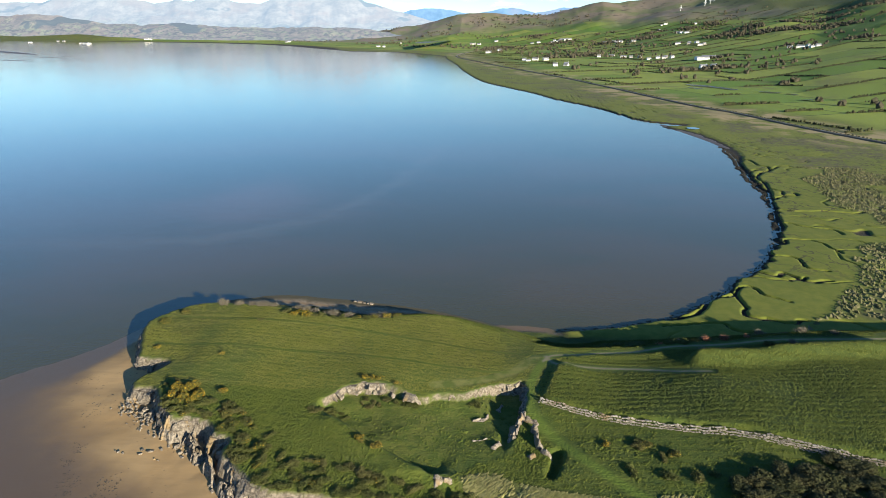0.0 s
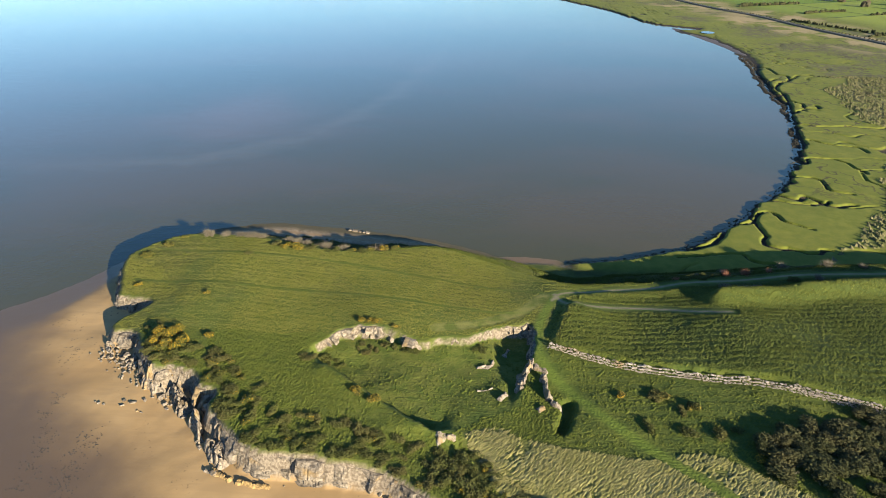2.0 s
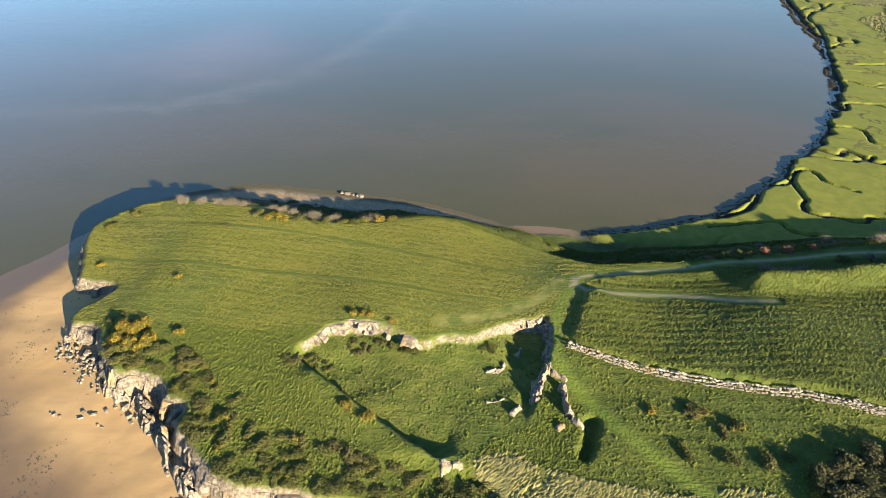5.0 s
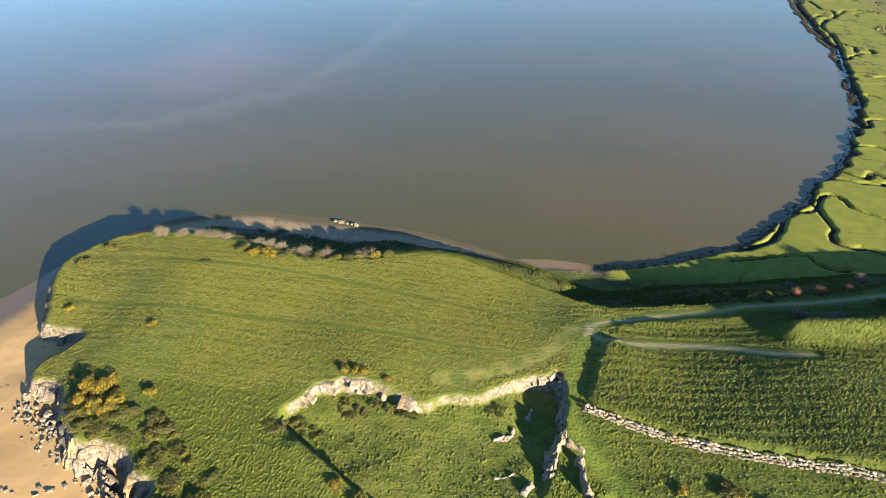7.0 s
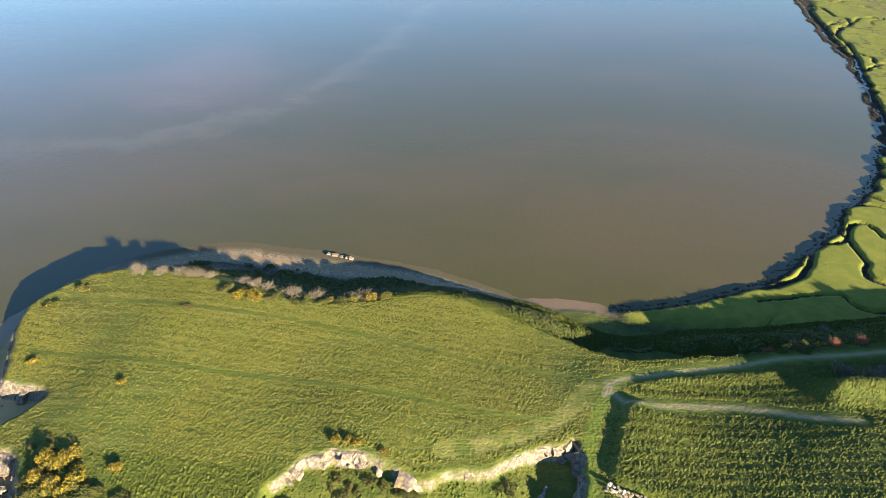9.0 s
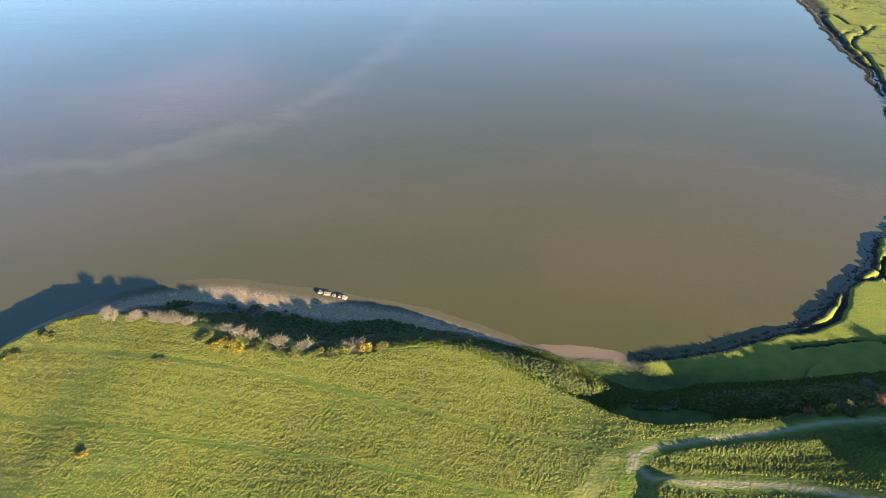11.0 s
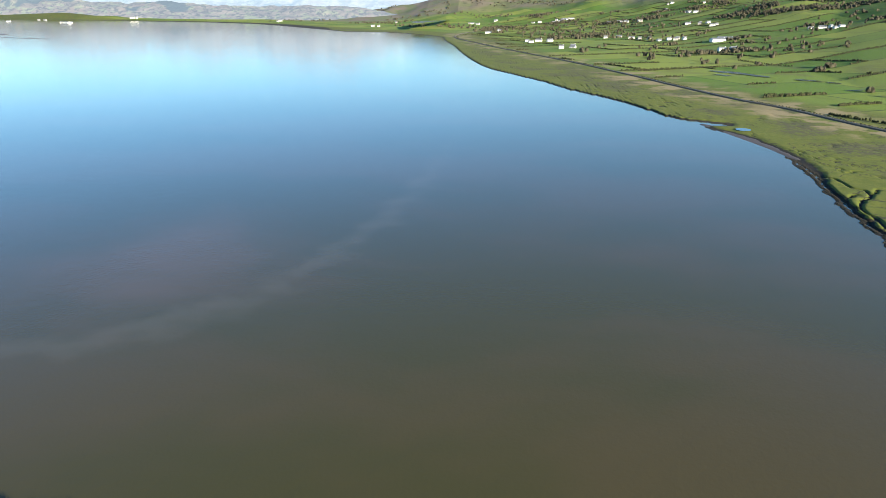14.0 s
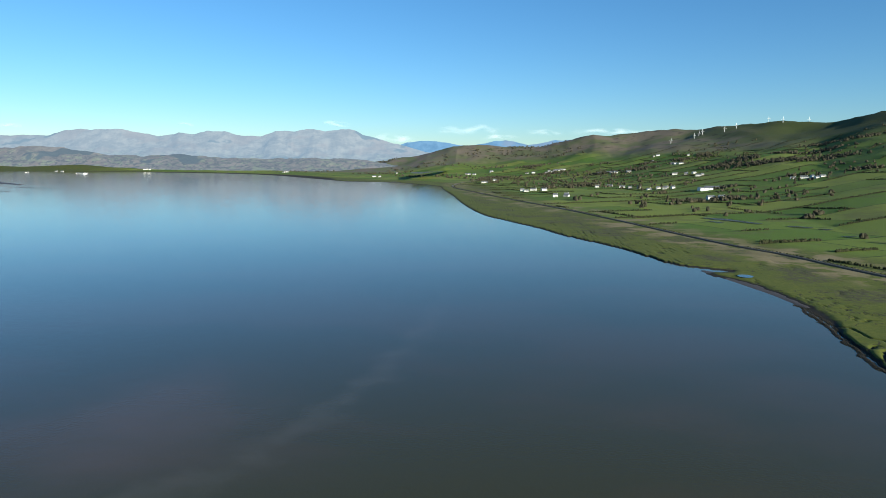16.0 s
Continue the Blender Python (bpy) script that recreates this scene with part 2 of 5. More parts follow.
def place(x, y):
    """Height of the ground and its cover, by plan."""
    broken = 0.6 + 1.5 * ramp(-x, 32, 42) * ramp(-y, -135, -128)       # the western cliffs are cut into coves and buttresses
    wx = x + broken * fbm(x, y, 6.5, 3, 3) + 0.25 * grain(x, y, 1.3, 8)
    wy = y + broken * fbm(x, y, 6.5, 3, 5) + 0.25 * grain(x, y, 1.3, 9)
    ragged = ramp(x, 26, 60) * ramp(y, 168, 185)
    dc = signed(wx + ragged * (2.4 * fbm(x, y, 12, 3, 15) + 1.2 * grain(x, y, 4, 17)), wy + ragged * (2.4 * fbm(x, y, 12, 3, 16) + 1.2 * grain(x, y, 4, 18)), COAST)
    far = ramp(dc, 60, 300) * ramp(y, 150, 260)
    dp = signed_near(wx, wy, HEADLAND, 90)
    beach = np.where(dc > 0, np.minimum(dc * 0.03, 0.32) + np.minimum(dc * 0.08, 1.2) * np.exp(np.minimum(dp, 0) / 11), np.maximum(dc * 0.05, -3))
    beach = beach + 0.06 * fbm(x, y, 14, 3, 21)
    marshy = ramp(x + 0.25 * (y - 165), 25, 30) * ramp(y, 158, 166)
    slack = 9 * ramp(y, 400, 500) * (1 - ramp(y, 600, 640))
    bank = 0.26 * ramp(dc, 0, 1.2) + 0.74 * ramp(dc, 1.5, 2.7 + slack)
    marsh = -0.3 + (1.6 + 0.12 * fbm(x, y, 9, 3, 31)) * bank
    wet = (x > 20) & (x < 270) & (y > 150) & (y < 470)
    if wet.any():
        sx, sy = x[wet], y[wet]
        sx, sy = sx + 0.9 * grain(sx, sy, 4, 43), sy + 0.9 * grain(sx, sy, 4, 44)
        gap = np.full(sx.shape, 99.0)
        for creek, narrow in CREEKS:
            gap = np.minimum(gap, line_distance(sx, sy, creek) * narrow)
        cut = np.zeros(np.shape(x))
        cut[wet] = 1 - ramp(gap, 0.35, 0.8)
        marsh = marsh - 0.95 * cut * bank
    near_marsh = marshy * (1 - ramp(dc, 60, 110))
    runnel = np.abs(fbm(x, y, 17, 2, 51))
    marsh = marsh - 0.75 * near_marsh * ramp(dc, 3, 12) * (1 - ramp(runnel, 0.01, 0.035)) * ramp(grain(x, y, 30, 52), -0.2, 0.3)
    strand = np.maximum(ramp(y, 312, 326), ramp(y, 274, 282) * (1 - ramp(y, 303, 309))) * (1 - ramp(y, 470, 520))
    ooze = np.maximum(beach, (0.42 + 0.16 * fbm(x, y, 3, 3, 35)) * ramp(dc, -3.4, -0.8) * strand - 0.12)
    z = beach * (1 - marshy) + np.where(dc > 0, marsh, ooze) * marshy
    z = z + far * (1.8 + 0.6 * fbm(x, y, 90, 3, 61))
    # the headland
    grassy = ramp(y, 150, 158) * ramp(x, -72, -58)
    width = 0.9 + 5.5 * grassy
    rise = ramp(dp, -width * 1.9, width * 0.5 * (1 - 0.5 * grassy))
    weight = [1.0 / ((x - sx) ** 2 + (y - sy) ** 2 + 60) ** 1.6 for sx, sy, _ in SPOT_HEIGHTS]
    top = sum(w * s[2] for w, s in zip(weight, SPOT_HEIGHTS)) / sum(weight)
    top = top + 0.35 * fbm(x, y, 22, 3, 71)
    df = signed_near(wx, wy, FIELD_STEP, 25)
    soft = ramp(y, 124, 134) * ramp(x, 24, 34)
    top = top + (0.9 + 0.5 * ramp(x, 18, 44)) * (1 - 0.8 * ramp(y, 112, 130) * ramp(x, 24, 36)) * ramp(df, -0.3 - 3 * soft, 0.9 + 17 * soft)
    east = (x > 15) & (x < 130) & (y > 125) & (y < 165)
    if east.any():
        heap = np.zeros(np.shape(x))
        heap[east] = (3.4 + 0.8 * fbm(x[east], y[east], 7, 3, 73)) * np.exp(-(line_distance(x[east], y[east], MOUND) / 2.4) ** 2) + 0.5 * np.exp(-(line_distance(x[east], y[east], STRIP) / 1.2) ** 2)
        top = top + heap
    bank_gap = line_distance(x, y, RIDGE)
    plain = ramp(bank_gap, 1.5, 6)
    jag = 1.1 * fbm(x, y, 3.2, 2, 17) * plain
    dq = signed_near(wx + jag, wy + 1.1 * fbm(x, y, 3.2, 2, 18) * plain, QUARRY, 15)
    south = (1 - ramp(y, 108, 114)) * ramp(x, -5, 1) * (1 - ramp(x, 7, 10))
    south = south * plain
    dug = ramp(dq, -0.2 - 3.5 * south, 0.7 + 9 * south)
    top = top + 0.8 * np.exp(-((x + 7.5) / 6) ** 2 - ((y - 95.2) / 2.2) ** 2)
    top = top + 0.85 * np.exp(-(bank_gap / 2.4) ** 2)
    floor_z = 4.35 + 0.8 * ramp(y, 112.5, 120) * (1 - ramp(x, 4, 9)) + 0.45 * fbm(x, y, 7, 3, 81) + 0.6 * np.exp(-((x + 8) ** 2 + (y - 112) ** 2) / 60) - 0.5 * np.exp(-((x - 10) / 4) ** 2 - ((y - 117) / 7) ** 2)
    top = top * (1 - dug) + floor_z * dug
    top = top - 1.2 * np.exp(-(line_distance(x, y, DITCH) / 1.1) ** 2) * ramp(dp, 1, 3)
    dpit = signed_near(wx, wy, PIT, 6)
    top = top - 1.5 * ramp(dpit, -0.2, 0.9)
    near = 1 - ramp(np.hypot(x, y - 120), 260, 420)
    rise = rise * near
    z = z * (1 - rise) + top * rise
    z = z + (1 - near) * np.where(y < 165, ramp(dc, 0, 200) * 8, 0)
    # the hills round the bay
    r = np.hypot(x - HILL_CENTRE[0], y - HILL_CENTRE[1])
    bearing = np.degrees(np.arctan2(x - HILL_CENTRE[0], y - HILL_CENTRE[1]))
    bearing = bearing + 2.2 * fbm(x, y, 700, 3, 91) * ramp(r, 600, 1500)
    slope, crest, foot = (np.interp(bearing, HILLS[:, 0], HILLS[:, k]) for k in (1, 2, 3))
    s = np.clip((r - foot) / (crest - foot), 0, 1.4)
    lift = np.where(s < 1, 0.3 * s + 0.7 * s ** 2.2, 1 - 0.5 * (s - 1))
    crest_z = 83 + slope * crest
    hill = crest_z * lift * (1 + 0.17 * fbm(x, y, 520, 4, 95) * np.clip(s, 0, 1) * (1 - 0.6 * ramp(s, 0.8, 1)))
    hill = hill + 16 * fbm(x, y, 190, 4, 96) * ramp(s, 0.15, 0.6)
    ok = (y > 200) & (np.abs(bearing) < 75)
    low = ramp(r, 700, 1600) * ramp(dc, 100, 600) * 6 * (1 + fbm(x, y, 320, 3, 97))
    z = z + np.where(ok, hill + low, 0)
    return z, dict(dc=dc, dp=dp, df=df, dq=dq, rise=rise, marshy=marshy, grassy=grassy, dug=dug, s=s, r=r, far=far, dpit=dpit)


def axis(parts):
    """Plan coordinates with steps that grow away from the close part."""
    out = [parts[0][0]]
    for end, step, growth in parts[1:]:
        while out[-1] < end:
            out.append(out[-1] + step)
            step *= growth
    return np.array(out)


X = np.concatenate([-axis([(122,), (5200, 0.8, 1.035)])[:0:-1], axis([(-122,), (-92, 0.8, 1), (72, 0.5, 1), (160, 0.55, 1), (205, 0.8, 1), (280, 1.8, 1), (5200, 2.2, 1.018)])])
Y = np.concatenate([-axis([(-66,), (420, 0.8, 1.08)])[:0:-1], axis([(66,), (172, 0.5, 1), (260, 0.55, 1), (340, 0.75, 1), (470, 1.6, 1), (4990, 2.3, 1.017)])])


# ---- materials ----
def material(name):
    m = bpy.data.materials.new(name)
    m.use_nodes = True
    return m, m.node_tree, m.node_tree.nodes["Principled BSDF"]


def node(tree, kind, values=()):
    n = tree.nodes.new("ShaderNode" + kind)
    for k, v in dict(values).items():
        if isinstance(v, bpy.types.NodeSocket):
            tree.links.new(v, n.inputs[k])
        else:
            n.inputs[k].default_value = v
    return n


def noise_of(tree, vector, scale, detail=4.0, rough=0.55):
    return node(tree, "TexNoise", {"Vector": vector, "Scale": scale, "Detail": detail, "Roughness": rough}).outputs["Fac"]


def blend(tree, fac, a, b):
    n = tree.nodes.new("ShaderNodeMix")
    n.data_type = 'RGBA'
    for socket, v in ((n.inputs[0], fac), (n.inputs[6], a), (n.inputs[7], b)):
        if isinstance(v, bpy.types.NodeSocket):
            tree.links.new(v, socket)
        else:
            socket.default_value = v if not isinstance(v, tuple) else (*v, 1)
    return n.outputs[2]


def span(tree, v, a, b, lo=0.0, hi=1.0):
    n = node(tree, "MapRange", {"Value": v, "From Min": a, "From Max": b, "To Min": lo, "To Max": hi})
    n.interpolation_type = 'SMOOTHSTEP'
    return n.outputs[0]


def maths(tree, op, a, b=0.0):
    n = node(tree, "Math", {0: a, 1: b})
    n.operation = op
    return n.outputs[0]


def attr(tree, name):
    n = node(tree, "Attribute")
    n.attribute_name = name
    return n.outputs["Fac"]


def make_ground():
    m, t, bsdf = material("ground_cover")
    pos = node(t, "NewGeometry").outputs["Position"]
    fine, mid, wide = noise_of(t, pos, 2.2, 6), noise_of(t, pos, 0.35, 4), noise_of(t, pos, 0.05, 4)
    rows = noise_of(t, node(t, "Mapping", {"Vector": pos, "Rotation": (0, 0, 0.16), "Scale": (0.03, 0.62, 0.3)}).outputs[0], 1.0, 4, 0.6)
    grass = blend(t, span(t, mid, 0.35, 0.65), (0.045, 0.052, 0.006), (0.077, 0.077, 0.011))
    grass = blend(t, span(t, rows, 0.42, 0.62, 0, 0.75), grass, (0.118, 0.117, 0.027))
    grass = blend(t, span(t, fine, 0.5, 0.75, 0, 0.8), grass, (0.140, 0.134, 0.048))
    grass = blend(t, span(t, noise_of(t, node(t, "Mapping", {"Vector": pos, "Rotation": (0, 0, 0.5), "Scale": (0.75, 1.5, 1)}).outputs[0], 1.0, 3), 0.42, 0.56, 0.55, 0), grass, (0.034, 0.044, 0.006))
    grass = blend(t, maths(t, 'MULTIPLY', span(t, wide, 0.4, 0.65), 0.5), grass, (0.048, 0.084, 0.011))
    grass = blend(t, maths(t, 'MULTIPLY', attr(t, "tall"), span(t, noise_of(t, pos, 0.8, 4), 0.3, 0.52)), grass, (0.162, 0.140, 0.053))
    grass = blend(t, maths(t, 'MULTIPLY', attr(t, "lush"), 0.6), grass, blend(t, span(t, mid, 0.35, 0.65), (0.036, 0.058, 0.007), (0.068, 0.086, 0.012)))
    # dark green of the rushes, also used as painted shade below the north bank
    grass = blend(t, attr(t, "rushy_or_shaded"), grass, blend(t, span(t, mid, 0.35, 0.65), (0.025, 0.040, 0.006), (0.048, 0.063, 0.010)))
    grass = blend(t, attr(t, "dry"), grass, blend(t, span(t, mid, 0.4, 0.6), (0.084, 0.106, 0.017), (0.168, 0.157, 0.045)))
    grass = blend(t, attr(t, "track"), grass, blend(t, mid, (0.062, 0.096, 0.011), (0.088, 0.116, 0.016)))
    grass = blend(t, attr(t, "bare"), grass, blend(t, fine, (0.150, 0.124, 0.080), (0.225, 0.188, 0.128)))
    marsh = blend(t, span(t, mid, 0.3, 0.7), (0.080, 0.098, 0.011), (0.118, 0.126, 0.018))
    marsh = blend(t, span(t, wide, 0.45, 0.62, 0, 0.6), marsh, (0.084, 0.101, 0.014))
    marsh = blend(t, maths(t, 'MULTIPLY', attr(t, "rush"), span(t, noise_of(t, pos, 0.3, 5), 0.38, 0.55)), marsh, (0.073, 0.070, 0.031))
    height = node(t, "SeparateXYZ", {0: pos}).outputs[2]
    vein = maths(t, 'ABSOLUTE', maths(t, 'SUBTRACT', noise_of(t, pos, 0.045, 4, 0.6), 0.5))
    marsh = blend(t, maths(t, 'MULTIPLY', span(t, vein, 0.006, 0.014, 0.85, 0), maths(t, 'MULTIPLY', span(t, noise_of(t, pos, 0.02, 3), 0.42, 0.52), span(t, node(t, "SeparateXYZ", {0: pos}).outputs[1], 200, 240))), marsh, (0.034, 0.031, 0.017))
    marsh = blend(t, span(t, height, 0.5, 1.0, 1, 0), marsh, blend(t, span(t, fine, 0.35, 0.65), (0.008, 0.007, 0.006), (0.034, 0.028, 0.021)))
    sand = blend(t, span(t, wide, 0.35, 0.65), (0.255, 0.168, 0.078), (0.315, 0.214, 0.104))
    ripples = noise_of(t, node(t, "Mapping", {"Vector": pos, "Rotation": (0, 0, 0.9), "Scale": (0.06, 0.5, 1)}).outputs[0], 1.0, 5, 0.6)
    sand = blend(t, span(t, ripples, 0.45, 0.62, 0, 0.22), sand, (0.185, 0.123, 0.065))
    sand = blend(t, maths(t, 'MULTIPLY', span(t, noise_of(t, pos, 1.6, 5), 0.62, 0.68, 0, 0.7), span(t, noise_of(t, pos, 0.12, 4), 0.52, 0.6)), sand, (0.06, 0.045, 0.03))
    edge = maths(t, 'ADD', height, maths(t, 'ADD', maths(t, 'MULTIPLY', maths(t, 'SUBTRACT', mid, 0.5), 0.07), maths(t, 'MULTIPLY', maths(t, 'SUBTRACT', wide, 0.5), 0.2)))
    wet = span(t, edge, 0.42, 0.86, 1, 0)
    sand = blend(t, wet, sand, (0.088, 0.060, 0.038))
    cobble = node(t, "TexVoronoi", {"Vector": pos, "Scale": 2.6})
    shingle = blend(t, span(t, node(t, "SeparateXYZ", {0: cobble.outputs["Color"]}).outputs[0], 0.1, 0.9), (0.140, 0.104, 0.067), (0.252, 0.202, 0.140))
    shingle = blend(t, span(t, height, 0.08, 0.28, 0.95, 0), shingle, (0.052, 0.046, 0.026))
    shingle = blend(t, maths(t, 'MULTIPLY', span(t, edge, 0.24, 0.30), span(t, edge, 0.34, 0.42, 0.8, 0)), shingle, (0.20, 0.135, 0.075))
    # upper shingle painted darker, where the headland's shadow lies
    shingle = blend(t, span(t, edge, 0.42, 0.62, 0, 0.95), shingle, blend(t, span(t, fine, 0.4, 0.6), (0.016, 0.015, 0.011), (0.055, 0.048, 0.037)))
    sand = blend(t, attr(t, "shingle"), sand, shingle)
    sand = blend(t, attr(t, "mud"), sand, blend(t, fine, (0.085, 0.060, 0.042), (0.135, 0.098, 0.070)))
    rock = blend(t, span(t, fine, 0.35, 0.65), (0.084, 0.067, 0.050), (0.179, 0.151, 0.118))
    field = node(t, "TexBrick", {"Vector": node(t, "Mapping", {"Vector": pos, "Rotation": (0, 0, FIELD_TURN)}).outputs[0], "Color1": (0.073, 0.132, 0.011, 1), "Color2": (0.196, 0.218, 0.036, 1),
                 "Mortar": (0.034, 0.050, 0.011, 1), "Scale": 1.0, "Mortar Size": 1.5, "Bias": -0.1, "Brick Width": FIELD_LONG, "Row Height": FIELD_WIDE})
    field.offset = 0.5
    far_mix = noise_of(t, pos, 0.012, 6)
    field_col = blend(t, span(t, far_mix, 0.52, 0.68, 0, 0.55), field.outputs["Color"], (0.095, 0.090, 0.034))
    moor = blend(t, span(t, noise_of(t, pos, 0.006, 6), 0.42, 0.6), (0.150, 0.122, 0.088), (0.105, 0.112, 0.050))
    moor = blend(t, span(t, noise_of(t, pos, 0.02, 6), 0.55, 0.7, 0, 0.7), moor, (0.034, 0.028, 0.022))
    # moor across the bay is greyed and lightened, haze put into its colour
    moor = blend(t, span(t, node(t, "SeparateXYZ", {0: pos}).outputs[0], -500, 100, 0.75, 0), moor, blend(t, span(t, noise_of(t, pos, 0.009, 6), 0.42, 0.58), (0.146, 0.120, 0.101), (0.106, 0.132, 0.056)))
    col = blend(t, attr(t, "marsh"), grass, marsh)
    col = blend(t, attr(t, "field"), col, field_col)
    col = blend(t, maths(t, 'MULTIPLY', attr(t, "reed"), span(t, noise_of(t, pos, 0.03, 5), 0.46, 0.55)), col, blend(t, mid, (0.20, 0.155, 0.078), (0.27, 0.212, 0.12)))
    col = blend(t, attr(t, "moor"), col, moor)
    col = blend(t, attr(t, "sand"), col, sand)
    col = blend(t, attr(t, "rock"), col, rock)
    t.links.new(col, bsdf.inputs["Base Color"])
    rough = maths(t, 'SUBTRACT', 0.95, maths(t, 'MULTIPLY', maths(t, 'MULTIPLY', wet, maths(t, 'MULTIPLY', attr(t, "sand"), maths(t, 'SUBTRACT', 1.0, attr(t, "shingle")))), 0.5))
    t.links.new(rough, bsdf.inputs["Roughness"])
    bsdf.inputs["Specular IOR Level"].default_value = 0.25
    relief = maths(t, 'ADD', maths(t, 'MULTIPLY', fine, maths(t, 'SUBTRACT', 1.0, maths(t, 'MULTIPLY', attr(t, "sand"), 0.9))), maths(t, 'MULTIPLY', rows, maths(t, 'SUBTRACT', 1.0, attr(t, "sand"))))
    relief = maths(t, 'MULTIPLY', relief, maths(t, 'SUBTRACT', 1.0, maths(t, 'MULTIPLY', attr(t, "marsh"), 0.65)))
    bump = node(t, "Bump", {"Height": relief, "Strength": 0.6, "Distance": 0.4})
    t.links.new(bump.outputs[0], bsdf.inputs["Normal"])
    return m


def make_water():
    m, t, bsdf = material("estuary_water")
    pos = node(t, "NewGeometry").outputs["Position"]
    drift = node(t, "Mapping", {"Vector": pos, "Rotation": (0, 0, -0.75), "Scale": (0.5, 1, 1)}).outputs[0]
    silt = noise_of(t, drift, 0.012, 4)
    col = blend(t, span(t, silt, 0.42, 0.6), (0.047, 0.043, 0.013), (0.059, 0.047, 0.018))
    # a pale plume of silt that bends out from the cape
    sep = node(t, "SeparateXYZ", {0: pos})
    px, py = sep.outputs[0], sep.outputs[1]
    swell = maths(t, 'MULTIPLY', maths(t, 'EXPONENT', maths(t, 'DIVIDE', maths(t, 'SUBTRACT', px, PLUME[0]), PLUME[3])), PLUME[2])
    lean = maths(t, 'DIVIDE', swell, PLUME[3])
    gap = maths(t, 'SUBTRACT', maths(t, 'SUBTRACT', py, PLUME[1]), swell)
    gap = maths(t, 'DIVIDE', gap, maths(t, 'SQRT', maths(t, 'ADD', maths(t, 'MULTIPLY', lean, lean), 1.0)))
    gap = maths(t, 'ADD', gap, maths(t, 'MULTIPLY', maths(t, 'SUBTRACT', noise_of(t, pos, 0.05, 6), 0.5), 30.0))
    plume = maths(t, 'MULTIPLY', span(t, maths(t, 'ABSOLUTE', gap), 0.0, 10.0, 1, 0), span(t, noise_of(t, drift, 0.08, 5), 0.3, 0.6, 0.35, 1))
    plume = maths(t, 'MULTIPLY', plume, maths(t, 'MULTIPLY', span(t, px, -210, -110, 0, 1), span(t, px, -40, -15, 1, 0)))
    col = blend(t, maths(t, 'MULTIPLY', plume, 0.24), col, (0.123, 0.109, 0.084))
    dx, dy = maths(t, 'SUBTRACT', px, -112.0), maths(t, 'MULTIPLY', maths(t, 'SUBTRACT', py, 305.0), 0.8)
    bar = maths(t, 'ADD', maths(t, 'SQRT', maths(t, 'ADD', maths(t, 'MULTIPLY', dx, dx), maths(t, 'MULTIPLY', dy, dy))), maths(t, 'MULTIPLY', noise_of(t, pos, 0.04, 4), 40.0))
    col = blend(t, span(t, bar, 20.0, 75.0, 0.5, 0), col, (0.112, 0.076, 0.056))
    t.links.new(col, bsdf.inputs["Base Color"])
    bsdf.inputs["Roughness"].default_value = 0.05
    bsdf.inputs["IOR"].default_value = 1.333
    bsdf.inputs["Specular IOR Level"].default_value = 0.55
    ripple = maths(t, 'ADD', noise_of(t, pos, 1.1, 3), maths(t, 'MULTIPLY', noise_of(t, pos, 0.2, 2), 1.5))
    t.links.new(node(t, "Bump", {"Height": ripple, "Strength": 0.16, "Distance": 0.2}).outputs[0], bsdf.inputs["Normal"])
    return m


GROUND, WATER = make_ground(), make_water()


# ---- ground and water ----
def mesh_of(name, verts, faces):
    me = bpy.data.meshes.new(name)
    me.from_pydata(verts, [], faces)
    me.update()
    return me


GX, GY = np.meshgrid(X, Y)
GZ, INFO = place(GX, GY)


def heights(x, y):
    """Heights of the ground's sheet at plan points."""
    i, j = np.clip(np.searchsorted(X, x) - 1, 0, len(X) - 2), np.clip(np.searchsorted(Y, y) - 1, 0, len(Y) - 2)
    u, v = np.clip((x - X[i]) / (X[i + 1] - X[i]), 0, 1), np.clip((y - Y[j]) / (Y[j + 1] - Y[j]), 0, 1)
    return (GZ[j, i] * (1 - u) + GZ[j, i + 1] * u) * (1 - v) + (GZ[j + 1, i] * (1 - u) + GZ[j + 1, i + 1] * u) * v


def build_ground():
    gx, gy, z, info = GX, GY, GZ, INFO
    ny, nx = gx.shape
    keep = z > -1.2
    quad = keep[:-1, :-1] | keep[1:, :-1] | keep[:-1, 1:] | keep[1:, 1:]
    jj, ii = np.nonzero(quad)
    a = jj * nx + ii
    quads = np.stack([a, a + 1, a + nx + 1, a + nx], 1)
    used, quads = np.unique(quads, return_inverse=True)
    quads = quads.reshape(-1, 4)
    co = np.stack([gx.ravel(), gy.ravel(), z.ravel()], 1)[used]
    me = bpy.data.meshes.new("ground")
    me.vertices.add(len(co))
    me.vertices.foreach_set("co", co.ravel())
    me.loops.add(quads.size)
    me.loops.foreach_set("vertex_index", quads.ravel().astype(np.int32))
    me.polygons.add(len(quads))
    me.polygons.foreach_set("loop_start", np.arange(0, quads.size, 4, dtype=np.int32))
    me.polygons.foreach_set("use_smooth", np.ones(len(quads), bool))
    me.update(calc_edges=True)
    steep = np.hypot(*np.gradient(z, Y, X))
    rise, marshy = info["rise"], info["marshy"]
    on_track = np.minimum(line_distance(gx, gy, TRACK), line_distance(gx, gy, TRACK_LOW))
    on_path = np.minimum(line_distance(gx, gy, PATHS[0]), line_distance(gx, gy, PATHS[1]))
    rail_gap = line_distance(gx, gy, RAILWAY)
    rough_patch = ramp(fbm(gx, gy, 40, 3, 111), -0.1, 0.15) * ramp(info["dc"], 28, 45) * marshy * (1 - ramp(info["dc"], 120, 170))
